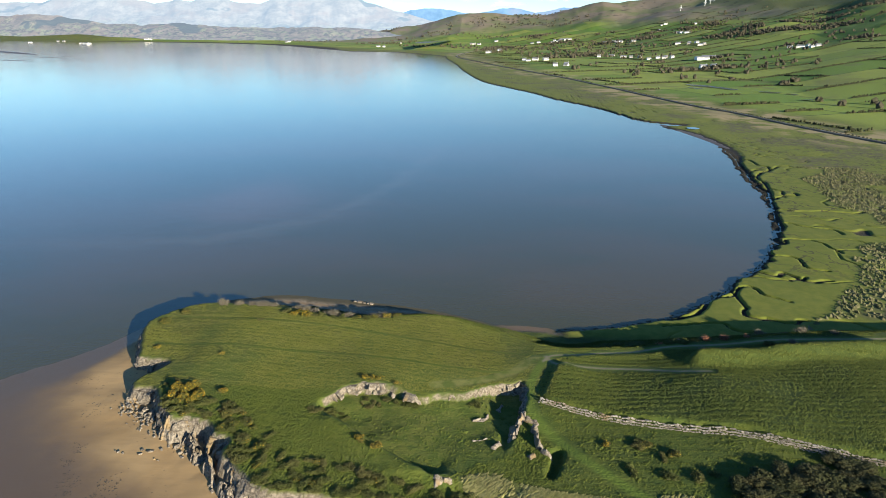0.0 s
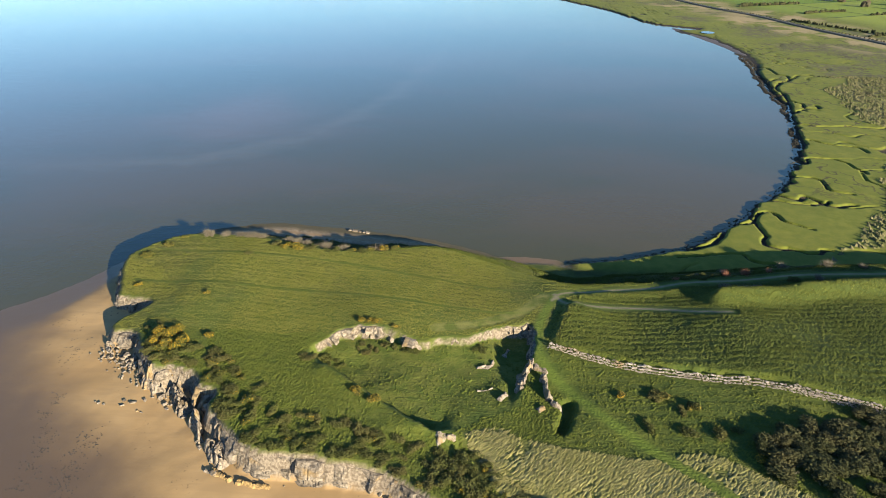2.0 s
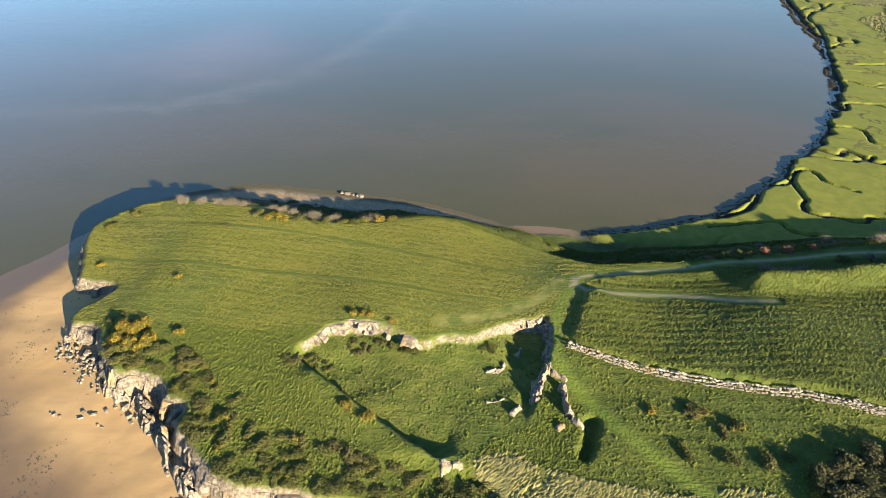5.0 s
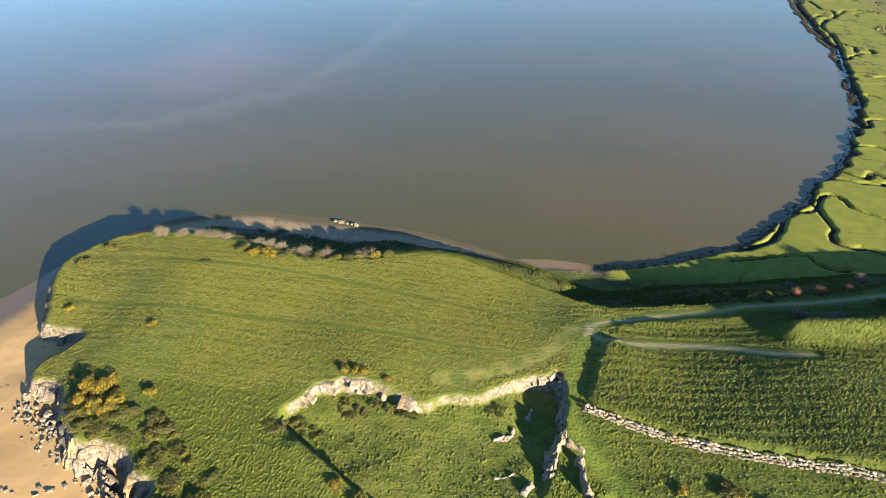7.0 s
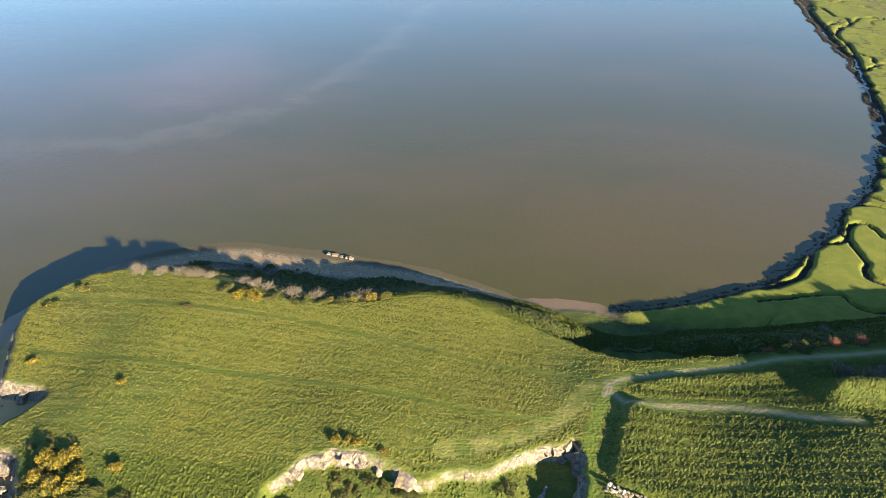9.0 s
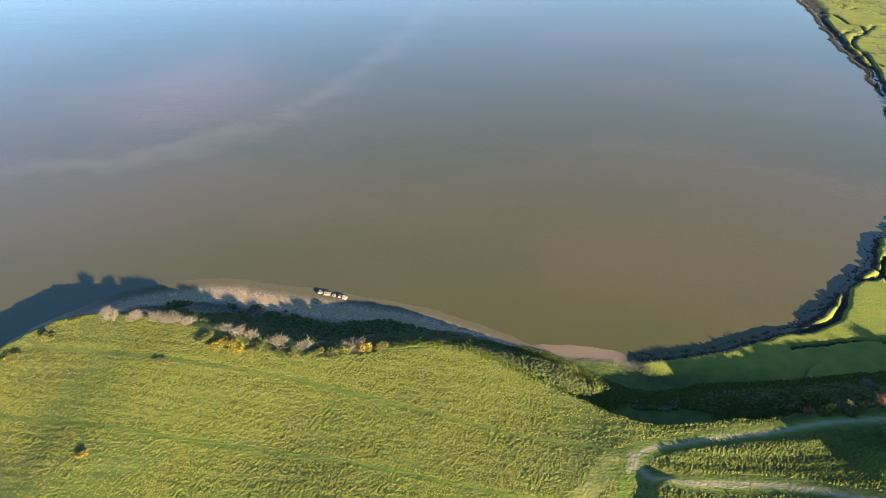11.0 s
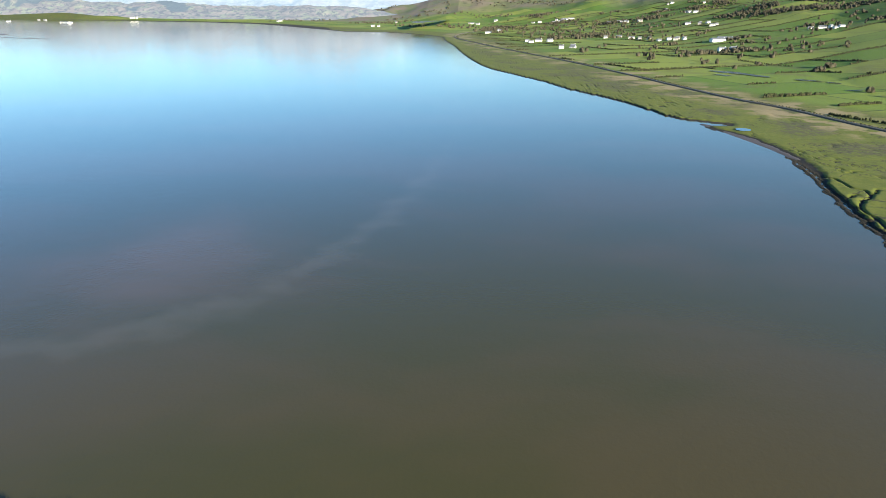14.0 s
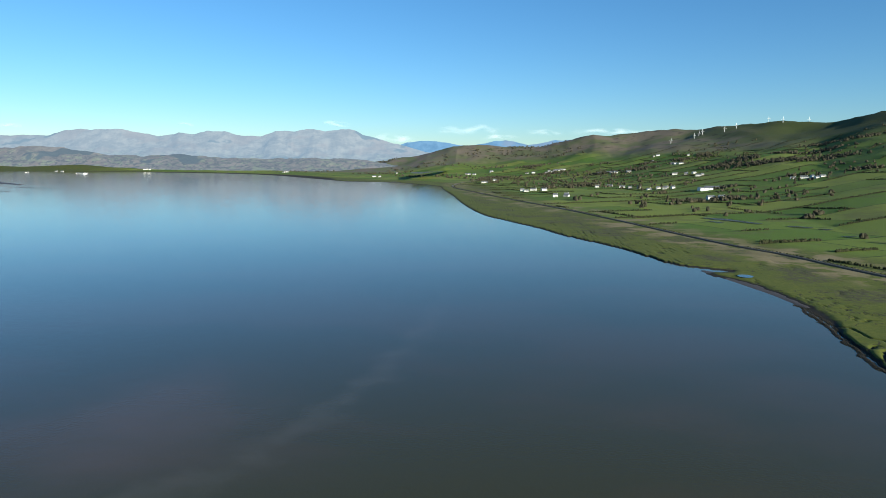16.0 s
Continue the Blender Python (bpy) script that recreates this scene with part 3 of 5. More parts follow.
    masks = {"sand": (1 - ramp(rise, 0.25, 0.6)) * (1 - marshy) * (1 - info["far"]) * (1 - ramp(info["r"], 500, 800)) * (1 - ramp(info["dc"], 8 - 5 * ramp(gx, 0, 12), 11 - 6 * ramp(gx, 0, 12)) * ramp(gy - np.interp(gx, [-74, -60, 0, 18, 100], [160, 150, 146, 140, 140]), 0, 3) * ramp(gx, 2, 12)),
             "shingle": ramp(gy, 160, 166) * ramp(gx, -90, -70),
             "mud": ramp(gy + 2 * fbm(gx, gy, 5, 2, 133), 162.5, 166) * ramp(gx + 3 * fbm(gx, gy, 6, 2, 131), 6, 13) * (1 - ramp(gx + 3 * fbm(gx, gy, 5, 2, 132), 22, 28)),
             "track": np.maximum((1 - ramp(on_track, 0.5, 1.5)) * 0.9, (1 - ramp(on_path, 0.25, 0.8)) * 0.45),
             "dry": (1 - ramp(line_distance(gx, gy, TRACK_DRY), 0.6, 2.2)) * 0.8 + 0.15 * info["dug"],
             # rush ground; the last term darkens turf below the north bank as shade
             "rushy_or_shaded": np.maximum(ramp(info["df"], -1, 3), 0.9 * ramp(gx, 24, 28) * ramp(gy, 124, 130)) + ramp(gx, 18, 24) * ramp(-gy, -118, -112) * (1 - ramp(info["df"], -1, 3)) * 0.35 + ramp(gx, 4, 12) * ramp(info["dp"], -16, -10) * (1 - ramp(info["dp"], -1.5, 1)) * ramp(gy, 146, 150),
             "bare": (1 - ramp(np.minimum(line_distance(gx, gy, TRACK_LOW), line_distance(gx, gy, TRACK[34:]) + 0.1), 0.25, 0.7)) * 0.9,
             "reed": (1 - ramp(rail_gap, 34, 66)) * ramp(info["dc"], 12, 40) * ramp(gy, 430, 560) * ramp(fbm(gx, gy, 60, 3, 112), -0.5, 0.2) * 0.9,
             "rush": rough_patch,
             "lush": 1 - ramp(gy + 2.5 * fbm(gx, gy, 8, 2, 55), 117, 123),
             "tall": ramp(signed(gx, gy, RUSHES), -2, 2),
             "rock": ramp(steep, 0.9, 1.6) * (1 - info["grassy"]) * ((np.abs(info["dp"]) < 5) | ((info["dq"] > -2) & (info["dq"] < 3) & (gy > 116))) * (gx < 30) * np.where(np.abs(info["dq"]) < 4, ramp(fbm(gx, gy, 2.4, 3, 141), -0.5, -0.1), 1),
             "marsh": np.maximum(marshy * (1 - ramp(info["dc"], 150, 210)), ramp(gy, 400, 460) * (1 - ramp(info["dc"], 120 + 300 * ramp(gy, 2400, 2700), 190 + 420 * ramp(gy, 2400, 2700))) * (gx > -2300)),
             "field": ramp(info["dc"], 150, 200) * ramp(gy, 200, 260) * (1 - ramp(info["s"], 0.6, 0.85)),
             "moor": ramp(info["s"] + 0.18 * fbm(gx, gy, 420, 4, 113) + 0.6 * ramp(-gx, 100, 700), 0.56, 0.74) * ramp(gy, 200, 260) * (1 - ramp(gy, 2400, 2600) * (1 - ramp(info["dc"], 380, 620)) * (gx < -100)) * (1 - 0.9 * ramp(gx + 150 * fbm(gx, gy, 500, 3, 114), 1050, 1400))}
    for name, values in masks.items():
        me.attributes.new(name, 'FLOAT', 'POINT').data.foreach_set("value", values.ravel()[used].astype(np.float32))
    me.materials.append(GROUND)
    return tagged(new("ground", me), "grassy limestone headland, sandy beach, salt marsh and fields", "ground", kind="structure")


ground = build_ground()
wx0, wx1, wy0, wy1 = -5200, 900, -400, 4950
me = mesh_of("water", [(wx0, wy0, 0), (wx1, wy0, 0), (wx1, wy1, 0), (wx0, wy1, 0)], [(0, 1, 2, 3)])
me.materials.append(WATER)
water = tagged(new("water", me), "calm silty brown estuary water reflecting blue sky", "water", kind="structure")


# ---- more materials ----
def make_rock(name, dark, light, moss):
    m, t, bsdf = material(name)
    pos = node(t, "NewGeometry").outputs["Position"]
    shade = noise_of(t, pos, 1.7, 7, 0.65)
    col = blend(t, span(t, shade, 0.35, 0.65), dark, light)
    bed = noise_of(t, node(t, "Mapping", {"Vector": pos, "Rotation": (0.12, 0.05, 0), "Scale": (0.25, 0.25, 2.2)}).outputs[0], 1.0, 5)
    col = blend(t, span(t, bed, 0.52, 0.66, 0, 0.7), col, tuple(0.55 * v for v in dark))
    stain = noise_of(t, pos, 0.22, 4)
    col = blend(t, span(t, stain, 0.55, 0.68, 0, 0.8), col, (0.202, 0.140, 0.067))
    col = blend(t, span(t, noise_of(t, pos, 0.5, 5), 0.62, 0.72, 0, moss), col, (0.067, 0.078, 0.022))
    rnd = node(t, "ObjectInfo").outputs["Random"]
    t.links.new(node(t, "HueSaturation", {"Color": col, "Value": maths(t, 'ADD', 0.8, maths(t, 'MULTIPLY', rnd, 0.4))}).outputs[0], bsdf.inputs["Base Color"])
    bsdf.inputs["Roughness"].default_value = 0.92
    bsdf.inputs["Specular IOR Level"].default_value = 0.2
    t.links.new(node(t, "Bump", {"Height": maths(t, 'ADD', shade, bed), "Strength": 0.7, "Distance": 0.25}).outputs[0], bsdf.inputs["Normal"])
    return m


def make_leafy(name, a, b, c_tip, spread=0.5):
    """Leaves or blades that differ from clump to clump."""
    m, t, bsdf = material(name)
    island = node(t, "NewGeometry").outputs["Random Per Island"]
    pos = node(t, "NewGeometry").outputs["Position"]
    col = blend(t, island, a, b)
    col = blend(t, span(t, noise_of(t, pos, 0.15, 3), 0.45, 0.62, 0, spread), col, c_tip)
    t.links.new(col, bsdf.inputs["Base Color"])
    bsdf.inputs["Roughness"].default_value = 0.85
    bsdf.inputs["Specular IOR Level"].default_value = 0.15
    bsdf.inputs["Transmission Weight"].default_value = 0.0
    return m


ROCK = make_rock("limestone", (0.082, 0.068, 0.054), (0.215, 0.184, 0.148), 0.2)
WALL_ROCK = make_rock("wall_limestone", (0.178, 0.155, 0.129), (0.356, 0.317, 0.271), 0.08)
SCAR_ROCK = make_rock("scar_limestone", (0.115, 0.094, 0.072), (0.275, 0.238, 0.188), 0.25)
LICHEN_ROCK = make_rock("lichen_limestone", (0.13, 0.088, 0.040), (0.30, 0.205, 0.088), 0.1)
GRASS_TUFT = make_leafy("grass_tufts", (0.098, 0.106, 0.018), (0.128, 0.126, 0.028), (0.112, 0.116, 0.023))
STRAW = make_leafy("straw_rushes", (0.140, 0.130, 0.042), (0.205, 0.186, 0.078), (0.135, 0.132, 0.036), 0.4)
RUSH = make_leafy("brown_rushes", (0.056, 0.056, 0.022), (0.123, 0.112, 0.056), (0.067, 0.078, 0.022), 0.6)
GORSE = make_leafy("gorse_leaves", (0.036, 0.046, 0.010), (0.092, 0.094, 0.022), (0.086, 0.076, 0.022))
SCRUB = make_leafy("scrub_leaves", (0.034, 0.042, 0.011), (0.080, 0.084, 0.022), (0.086, 0.074, 0.028))
BLOOM = make_leafy("gorse_flowers", (0.343, 0.205, 0.010), (0.436, 0.290, 0.020), (0.297, 0.198, 0.020))
TWIG = make_leafy("bare_twigs", (0.080, 0.070, 0.050), (0.185, 0.162, 0.122), (0.112, 0.096, 0.070))
RED_TWIG = make_leafy("russet_twigs", (0.145, 0.066, 0.040), (0.251, 0.125, 0.086), (0.185, 0.099, 0.066))
WOOD = make_leafy("far_wood", (0.031, 0.029, 0.018), (0.070, 0.059, 0.039), (0.039, 0.042, 0.020))
HEDGE = make_leafy("hedge_leaves", (0.017, 0.022, 0.008), (0.042, 0.045, 0.017), (0.039, 0.031, 0.017))


def flat(name, col, rough=0.7, metal=0.0):
    m, t, bsdf = material(name)
    pos = node(t, "NewGeometry").outputs["Position"]
    t.links.new(blend(t, span(t, noise_of(t, pos, 1.5, 4), 0.3, 0.7), tuple(0.82 * v for v in col), col), bsdf.inputs["Base Color"])
    bsdf.inputs["Roughness"].default_value, bsdf.inputs["Metallic"].default_value = rough, metal
    return m


# ---- mesh helpers ----
def height(x, y):
    return float(heights(np.array([float(x)]), np.array([float(y)]))[0])


def mesh_from(name, co, faces, mat, smooth=False):
    """A mesh from arrays; all faces have the same number of corners."""
    me = bpy.data.meshes.new(name)
    co, faces = np.asarray(co, float), np.asarray(faces)
    k = faces.shape[1]
    me.vertices.add(len(co))
    me.vertices.foreach_set("co", co.ravel())
    me.loops.add(faces.size)
    me.loops.foreach_set("vertex_index", faces.ravel().astype(np.int32))
    me.polygons.add(len(faces))
    me.polygons.foreach_set("loop_start", np.arange(0, faces.size, k, dtype=np.int32))
    me.polygons.foreach_set("use_smooth", np.full(len(faces), smooth))
    me.update(calc_edges=True)
    me.materials.append(mat)
    return me


def part(name, me, parent, label=""):
    ob = new(name, me)
    ob.parent = parent
    return tagged(ob, label) if label else ob


def rock_mesh(seed, mat, rough=0):
    """One block of limestone: the hull of a jittered box, broken finer where it is seen close."""
    rng = random.Random(seed)
    bm = bmesh.new()
    for sx in (-1, 1):
        for sy in (-1, 1):
            for sz in (-1, 1):
                bm.verts.new((sx * rng.uniform(.35, 1) * .5, sy * rng.uniform(.35, 1) * .5, sz * rng.uniform(.4, 1) * .5))
    for _ in range(8):
        v = Vector((rng.gauss(0, 1), rng.gauss(0, 1), rng.gauss(0, 1))).normalized() * rng.uniform(.42, .58)
        bm.verts.new(v)
    out = bmesh.ops.convex_hull(bm, input=bm.verts)
    bmesh.ops.delete(bm, geom=[e for e in out["geom_interior"] if isinstance(e, bmesh.types.BMVert)], context='VERTS')
    if rough:
        bmesh.ops.subdivide_edges(bm, edges=bm.edges, cuts=rough, use_grid_fill=True)
        for v in bm.verts:
            v.co += v.co.normalized() * 0.09 * noise.noise(v.co * 5 + Vector((seed, 0, 0))) + Vector((0, 0, 0.05 * noise.noise(v.co * 11)))
    me = bpy.data.meshes.new("rock")
    bm.to_mesh(me)
    bm.free()
    me.materials.append(mat)
    return me


ROCKS = [rock_mesh(k, ROCK, 2) for k in range(9)]
WALL_STONES = [rock_mesh(40 + k, WALL_ROCK) for k in range(8)]


def placed(mesh, name, at, size, rng, parent=None, tilt=0.3):
    ob = new(name, mesh)
    ob.matrix_world = Matrix.LocRotScale(at, Euler((rng.uniform(-tilt, tilt), rng.uniform(-tilt, tilt), rng.uniform(0, 6.28))), size)
    if parent:
        ob.parent = parent
    return ob


# ---- cliffs ----
def cliff_strip(line, closed, step, out_reach, seed, relief, name, label, mat, rows=26, top_frac=0.9, cover=0.0):
    """A rock face that follows the steep edge of the ground along a plan line (the high ground lies to the line's right-hand inside)."""
    seg = np.hypot(*np.diff(line, axis=0).T)
    run = np.concatenate([[0], np.cumsum(seg)])
    s = np.arange(0, run[-1], step)
    px, py = np.interp(s, run, line[:, 0]), np.interp(s, run, line[:, 1])
    k = max(2, int(1.5 / step))
    tx, ty = np.gradient(px), np.gradient(py)
    ker = np.ones(2 * k + 1) / (2 * k + 1)
    tx, ty = np.convolve(np.pad(tx, k, mode="edge"), ker, "valid"), np.convolve(np.pad(ty, k, mode="edge"), ker, "valid")
    n = np.hypot(tx, ty) + 1e-9
    nx, ny = -ty / n * out_reach, tx / n * out_reach     # unit step towards the low side
    q = np.linspace(-3.2, 3.2, 53)
    gz = place(px[:, None] + q * nx[:, None], py[:, None] + q * ny[:, None])[0]
    low, high = gz[:, -1], gz[:, 0]
    lip, foot = np.empty(len(s)), np.empty(len(s))
    for i in range(len(s)):
        up = np.nonzero(gz[i] > low[i] + top_frac * (high[i] - low[i]))[0]
        lip[i] = q[up[-1]] if len(up) else -1
        down = np.nonzero(gz[i] > low[i] + 0.12 * (high[i] - low[i]))[0]
        foot[i] = q[down[-1]] if len(down) else 1
    h = np.linspace(0, 1, rows)
    S, Hh = np.meshgrid(s, h, indexing="ij")
    hide = cover * ramp(fbm(s, s * 0, 2.8, 4, seed + 9), -0.4, 0.4)
    bottom = low - 0.6 + hide * (high - low)
    z = bottom[:, None] * (1 - Hh) + (low + (high - low) * top_frac)[:, None] * Hh
    o = (foot + 0.35 - hide * (foot - lip))[:, None] * (1 - Hh) + (lip + 0.15)[:, None] * Hh
    # blocks: jittered cells along the face, each standing forward or back
    bed = z + 0.12 * S + 0.5 * grain(S, z, 5.0, seed)
    row = np.floor(bed / 1.7 + 0.25 * grain(S, z, 2.2, seed + 1))
    col = np.floor(S / 2.1 + 0.9 * lattice(row, row * 0, seed + 2) * 2 + 0.35 * grain(S, z, 1.6, seed + 3))
    block = lattice(col, row, seed + 4) - 0.4
    butt = grain(S, z * 0.3, 4.5, seed + 5) + 0.6 * grain(S, z * 0.3, 2.0, seed + 6)
    crack = -1.6 * (1 - ramp(np.abs(grain(S, z * 0.25, 3.4, seed + 7)), 0.02, 0.10))
    swell = np.sin(np.pi * np.clip(Hh, 0, 1)) ** 0.5
    o = o + relief * swell * (1.4 * block + 0.7 * butt + 1.2 * crack + 0.2 * fbm(S, z, 0.8, 2, seed + 8))
    o[:, -1], z[:, -1] = lip - 0.9, z[:, -1] - 0.15
    x, y = px[:, None] + o * nx[:, None], py[:, None] + o * ny[:, None]
    co = np.stack([x, y, z], 2).reshape(-1, 3)
    a = (np.arange(len(s) - 1)[:, None] * rows + np.arange(rows - 1)).ravel()
    faces = np.stack([a, a + 1, a + rows + 1, a + rows], 1)
    me = mesh_from(name, co, faces, mat)
    return tagged(new(name, me), label, "cliff", kind="structure"), px, py, nx, ny, low, high


sea_line = bend([(30, 69), (14, 75.6)] + CLIFF_TOP[:31], cuts=6)
sea_cliff, cpx, cpy, cnx, cny = cliff_strip(sea_line, False, 0.3, 1.0, 200, 1.25, "sea_cliff", "pale fissured limestone sea cliff above the sand", ROCK, 30, 0.86)[:5]
scar_line = bend([(-30.5, 115.5), (-27.5, 119), (-22.6, 121.6), (-17.8, 121.4), (-13.9, 119.9), (-9.2, 118.6), (-4.8, 120.6), (1.6, 121), (5.3, 123.8), (11, 125.8), (13.6, 127.0)], cuts=6)
quarry_scar = cliff_strip(scar_line, False, 0.25, -1.0, 300, 1.5, "quarry_scar", "broken pale limestone scar round the grassy hollow", SCAR_ROCK, 24, 0.96, 0.7)
gully_line = bend([(14.2, 126.6), (14.4, 119.5), (12.6, 113), (10.6, 106.5)], cuts=6)
gully_face = cliff_strip(gully_line, False, 0.3, -1.0, 400, 1.1, "gully_face", "shaded limestone wall of the quarry gully", ROCK, 18, 0.93)

# ---- fallen blocks and boulders ----
rng = random.Random(7)


def boulder(x, y, size, label="pale angular limestone boulder lying on the sand", group="boulders on the beach", mesh=None):
    z = height(x, y)
    ob = placed(mesh or rng.choice(ROCKS), "boulder", (x, y, z + size * 0.16), (size * rng.uniform(.8, 1.4), size * rng.uniform(.5, .85), size * rng.uniform(.32, .55)), rng)
    return tagged(ob, label, "boulder", group)


for x, y, size in ((-61.8, 102.4, 1.5), (-63.7, 102.8, 1.3), (-63.7, 101.6, 1.1), (-68.3, 102, 1.1), (-67.2, 101.7, .8), (-69.2, 102.4, .7), (-60, 103.2, 1.3), (-58.8, 104.0, 1.0), (-60, 100.4, .8), (-59, 100.0, .6),
                   (-56.9, 104, 2.2), (-55.6, 102.3, 1.8), (-54.8, 101.2, 1.4), (-53.4, 102.4, 2.0), (-52.3, 100.4, 1.5), (-50.5, 99.2, 2.0), (-41.3, 87.0, 1.5), (-40.0, 86.6, 1.8), (-38.4, 86.3, 1.2),
                   (-45.5, 93.6, 1.6), (-44.6, 92.0, 1.2), (-33.5, 85.0, .7), (-32.6, 84.8, .9), (-62.5, 107.5, 1.2)):
    boulder(x, y, size * .72)
# the rock fall under the western point
fall = new("rock_fall")
fall.location = (-66.5, 112.5, 0.8)
tagged(fall, "jumbled scree of broken limestone blocks at the cliff foot", "scree")
bpy.context.view_layer.update()
for k in range(260):
    u, v = rng.random(), rng.random() ** 1.5
    x = -75.5 + 24.5 * u + rng.gauss(0, .8)
    y = 119.2 - 16.2 * u - v * (5.0 - 2.5 * u) + rng.gauss(0, .5)
    size = rng.uniform(.25, .8) * (1.2 - .6 * v) ** 1.5
    z = height(x, y)
    if z > 4.5:
        continue
    ob = placed(rng.choice(ROCKS), "rock", Vector((x, y, z + size * .2 + .5 * (1 - v) * rng.random())) - fall.location, (size * rng.uniform(.9, 1.5), size, size * rng.uniform(.55, .9)), rng, None, 0.6)
    ob.parent = fall
for k in range(9):
    i = rng.randrange(10, len(cpx) - 10)
    if cpy[i] > 130:
        continue
    d = rng.uniform(1.6, 3.4)
    x, y = cpx[i] + d * cnx[i], cpy[i] + d * cny[i]
    if height(x, y) < 3:
        boulder(x, y, rng.uniform(.35, .9), "small fallen limestone block at the foot of the cliff", "blocks at the cliff foot")
# outcrops in and beside the hollow
def rock_rib(name, line, wide, tall, seed, mat, label, group, lean=0.0):
    """A jagged rib of bedded rock that stands out of the ground along a plan line."""
    p = bend(line, cuts=8)
    run = np.concatenate([[0], np.cumsum(np.hypot(*np.diff(p, axis=0).T))])
    s = np.arange(-wide * .6, run[-1] + wide * .6, 0.16)
    t = np.array([np.gradient(np.interp(np.clip(s, 0, run[-1]), run, p[:, k])) for k in (0, 1)])
    t = np.where(np.abs(t).sum(0) > 1e-6, t, np.array([[p[-1, 0] - p[0, 0]], [p[-1, 1] - p[0, 1]]]))
    t = t / np.hypot(*t)
    over = s - np.clip(s, 0, run[-1])
    cx, cy = (np.interp(np.clip(s, 0, run[-1]), run, p[:, k]) + over * t[k] for k in (0, 1))
    u = np.linspace(-1, 1, 15)
    S, U = np.meshgrid(s, u, indexing="ij")
    wob = wide * (0.75 + 0.45 * grain(s, s * 0, 1.6, seed) + 0.25 * grain(s, s * 0, 0.6, seed + 1))
    off = U * wob[:, None] + 0.35 * wide * grain(s, s * 0, 2.4, seed + 2)[:, None]
    x, y = cx[:, None] - off * t[1][:, None], cy[:, None] + off * t[0][:, None]
    cell = lattice(np.floor(S / 0.85 + 0.5 * grain(S, off, 0.9, seed + 3)), np.floor(off / 0.6 + 0.5 * grain(S, off, 1.1, seed + 4)), seed + 5)
    ends = ramp(s, s[0], s[0] + wide * .8) * ramp(-s, -s[-1], -s[-1] + wide * .8)
    dome = (1 - np.abs(U) ** 2.6) * (0.55 + 0.45 * ends[:, None]) + lean * U * 0.4 * (1 - np.abs(U))
    z = heights(x.ravel(), y.ravel()).reshape(x.shape) - 0.25 + tall * dome * ends[:, None] ** .5 * (0.45 + 0.75 * cell + 0.25 * fbm(S, off, 0.7, 2, seed + 6))
    n = len(u)
    a = (np.arange(len(s) - 1)[:, None] * n + np.arange(n - 1)).ravel()
    me = mesh_from(name, np.stack([x, y, z], 2).reshape(-1, 3), np.stack([a, a + n, a + n + 1, a + 1], 1), mat)
    return tagged(new(name, me), label, "rock outcrop", group)


for i, (line, wide, tall) in enumerate((([(13.5, 114.4), (12.6, 111.8), (11.9, 110), (10.6, 107.2)], .95, 1.6), ([(14.0, 112.6), (15.2, 111.8), (16.3, 111.2)], .8, 1.3), ([(15.7, 109.8), (15.9, 108), (15.9, 106.2), (16.4, 104.2)], .8, 1.7),
                                        ([(16.4, 103.4), (17.4, 102.5), (18.4, 102.2)], .6, 1.1), ([(8.4, 106), (7.6, 105.2), (6.9, 104.2)], .7, 1.0), ([(3.0, 113.4), (4.4, 113.8), (5.8, 114.7), (6.4, 116.4)], .65, .65),
                                        ([(3.0, 106.9), (4.6, 107), (6, 108)], .4, .45), ([(8.2, 118.4), (9.2, 120.4)], .6, 1.0), ([(13.8, 101.8), (14.9, 102.6)], .8, .8))):
    rock_rib("rock_outcrop", line, wide, tall, 620 + 10 * i, ROCK, "jagged grey limestone outcrop standing out of the grass", "outcrops in the hollow")
rock_rib("rock_knoll", [(-3.4, 93.4), (-2.2, 93.4), (-0.8, 93.6)], 1.6, 0.7, 780, SCAR_ROCK, "pale bare limestone knoll in the rough grass", "outcrops in the hollow")
for i, (line, wide, tall) in enumerate((([(-62.8, 108.4), (-60, 106.6), (-57.2, 105.4)], 1.5, 2.0), ([(-55.6, 105.6), (-53, 103), (-50.6, 100.6)], 1.6, 2.4), ([(-48.8, 99.4), (-46.6, 96.6), (-44.8, 93.8)], 1.4, 2.6),
                                        ([(-43.4, 92.4), (-41, 89.8), (-39.2, 88)], 1.3, 2.4))):
    rock_rib("rock_ledge", line, wide, tall, 880 + 10 * i, ROCK, "broken limestone ledge at the foot of the sea cliff", "ledges under the cliff")
for i, line in enumerate(([(-40.6, 87.8), (-38.6, 86.2), (-36.6, 85.6)], [(-35.6, 85.3), (-33, 84.6), (-30, 84.4)])):
    rock_rib("lichen_ledge", line, .75, .8, 940 + 10 * i, LICHEN_ROCK, "low ochre lichen-covered ledge at the cliff foot", "ledges under the cliff")
for x, y in ((-35.7, 181.6), (-34.2, 181.2), (-32.8, 180.9), (-31.4, 180.6), (-30.3, 180.2)):
    boulder(x, y, rng.uniform(1.2, 1.9), "flat pale rock slab on the shingle", "slabs on the north shore")


# ---- the dry stone wall on the field's edge ----
def stone_wall():
    line = bend([(17.3, 119.0), (28.5, 114.4), (38.1, 112.0), (47.4, 110.2), (56.4, 108.3), (64.6, 105.5), (79, 101.4), (112, 94)], cuts=8)
    seg = np.hypot(*np.diff(line, axis=0).T)
    run = np.concatenate([[0], np.cumsum(seg)])
    root = new("dry_stone_wall")
    root.location = (17.3, 119.0, height(17.3, 118.6))
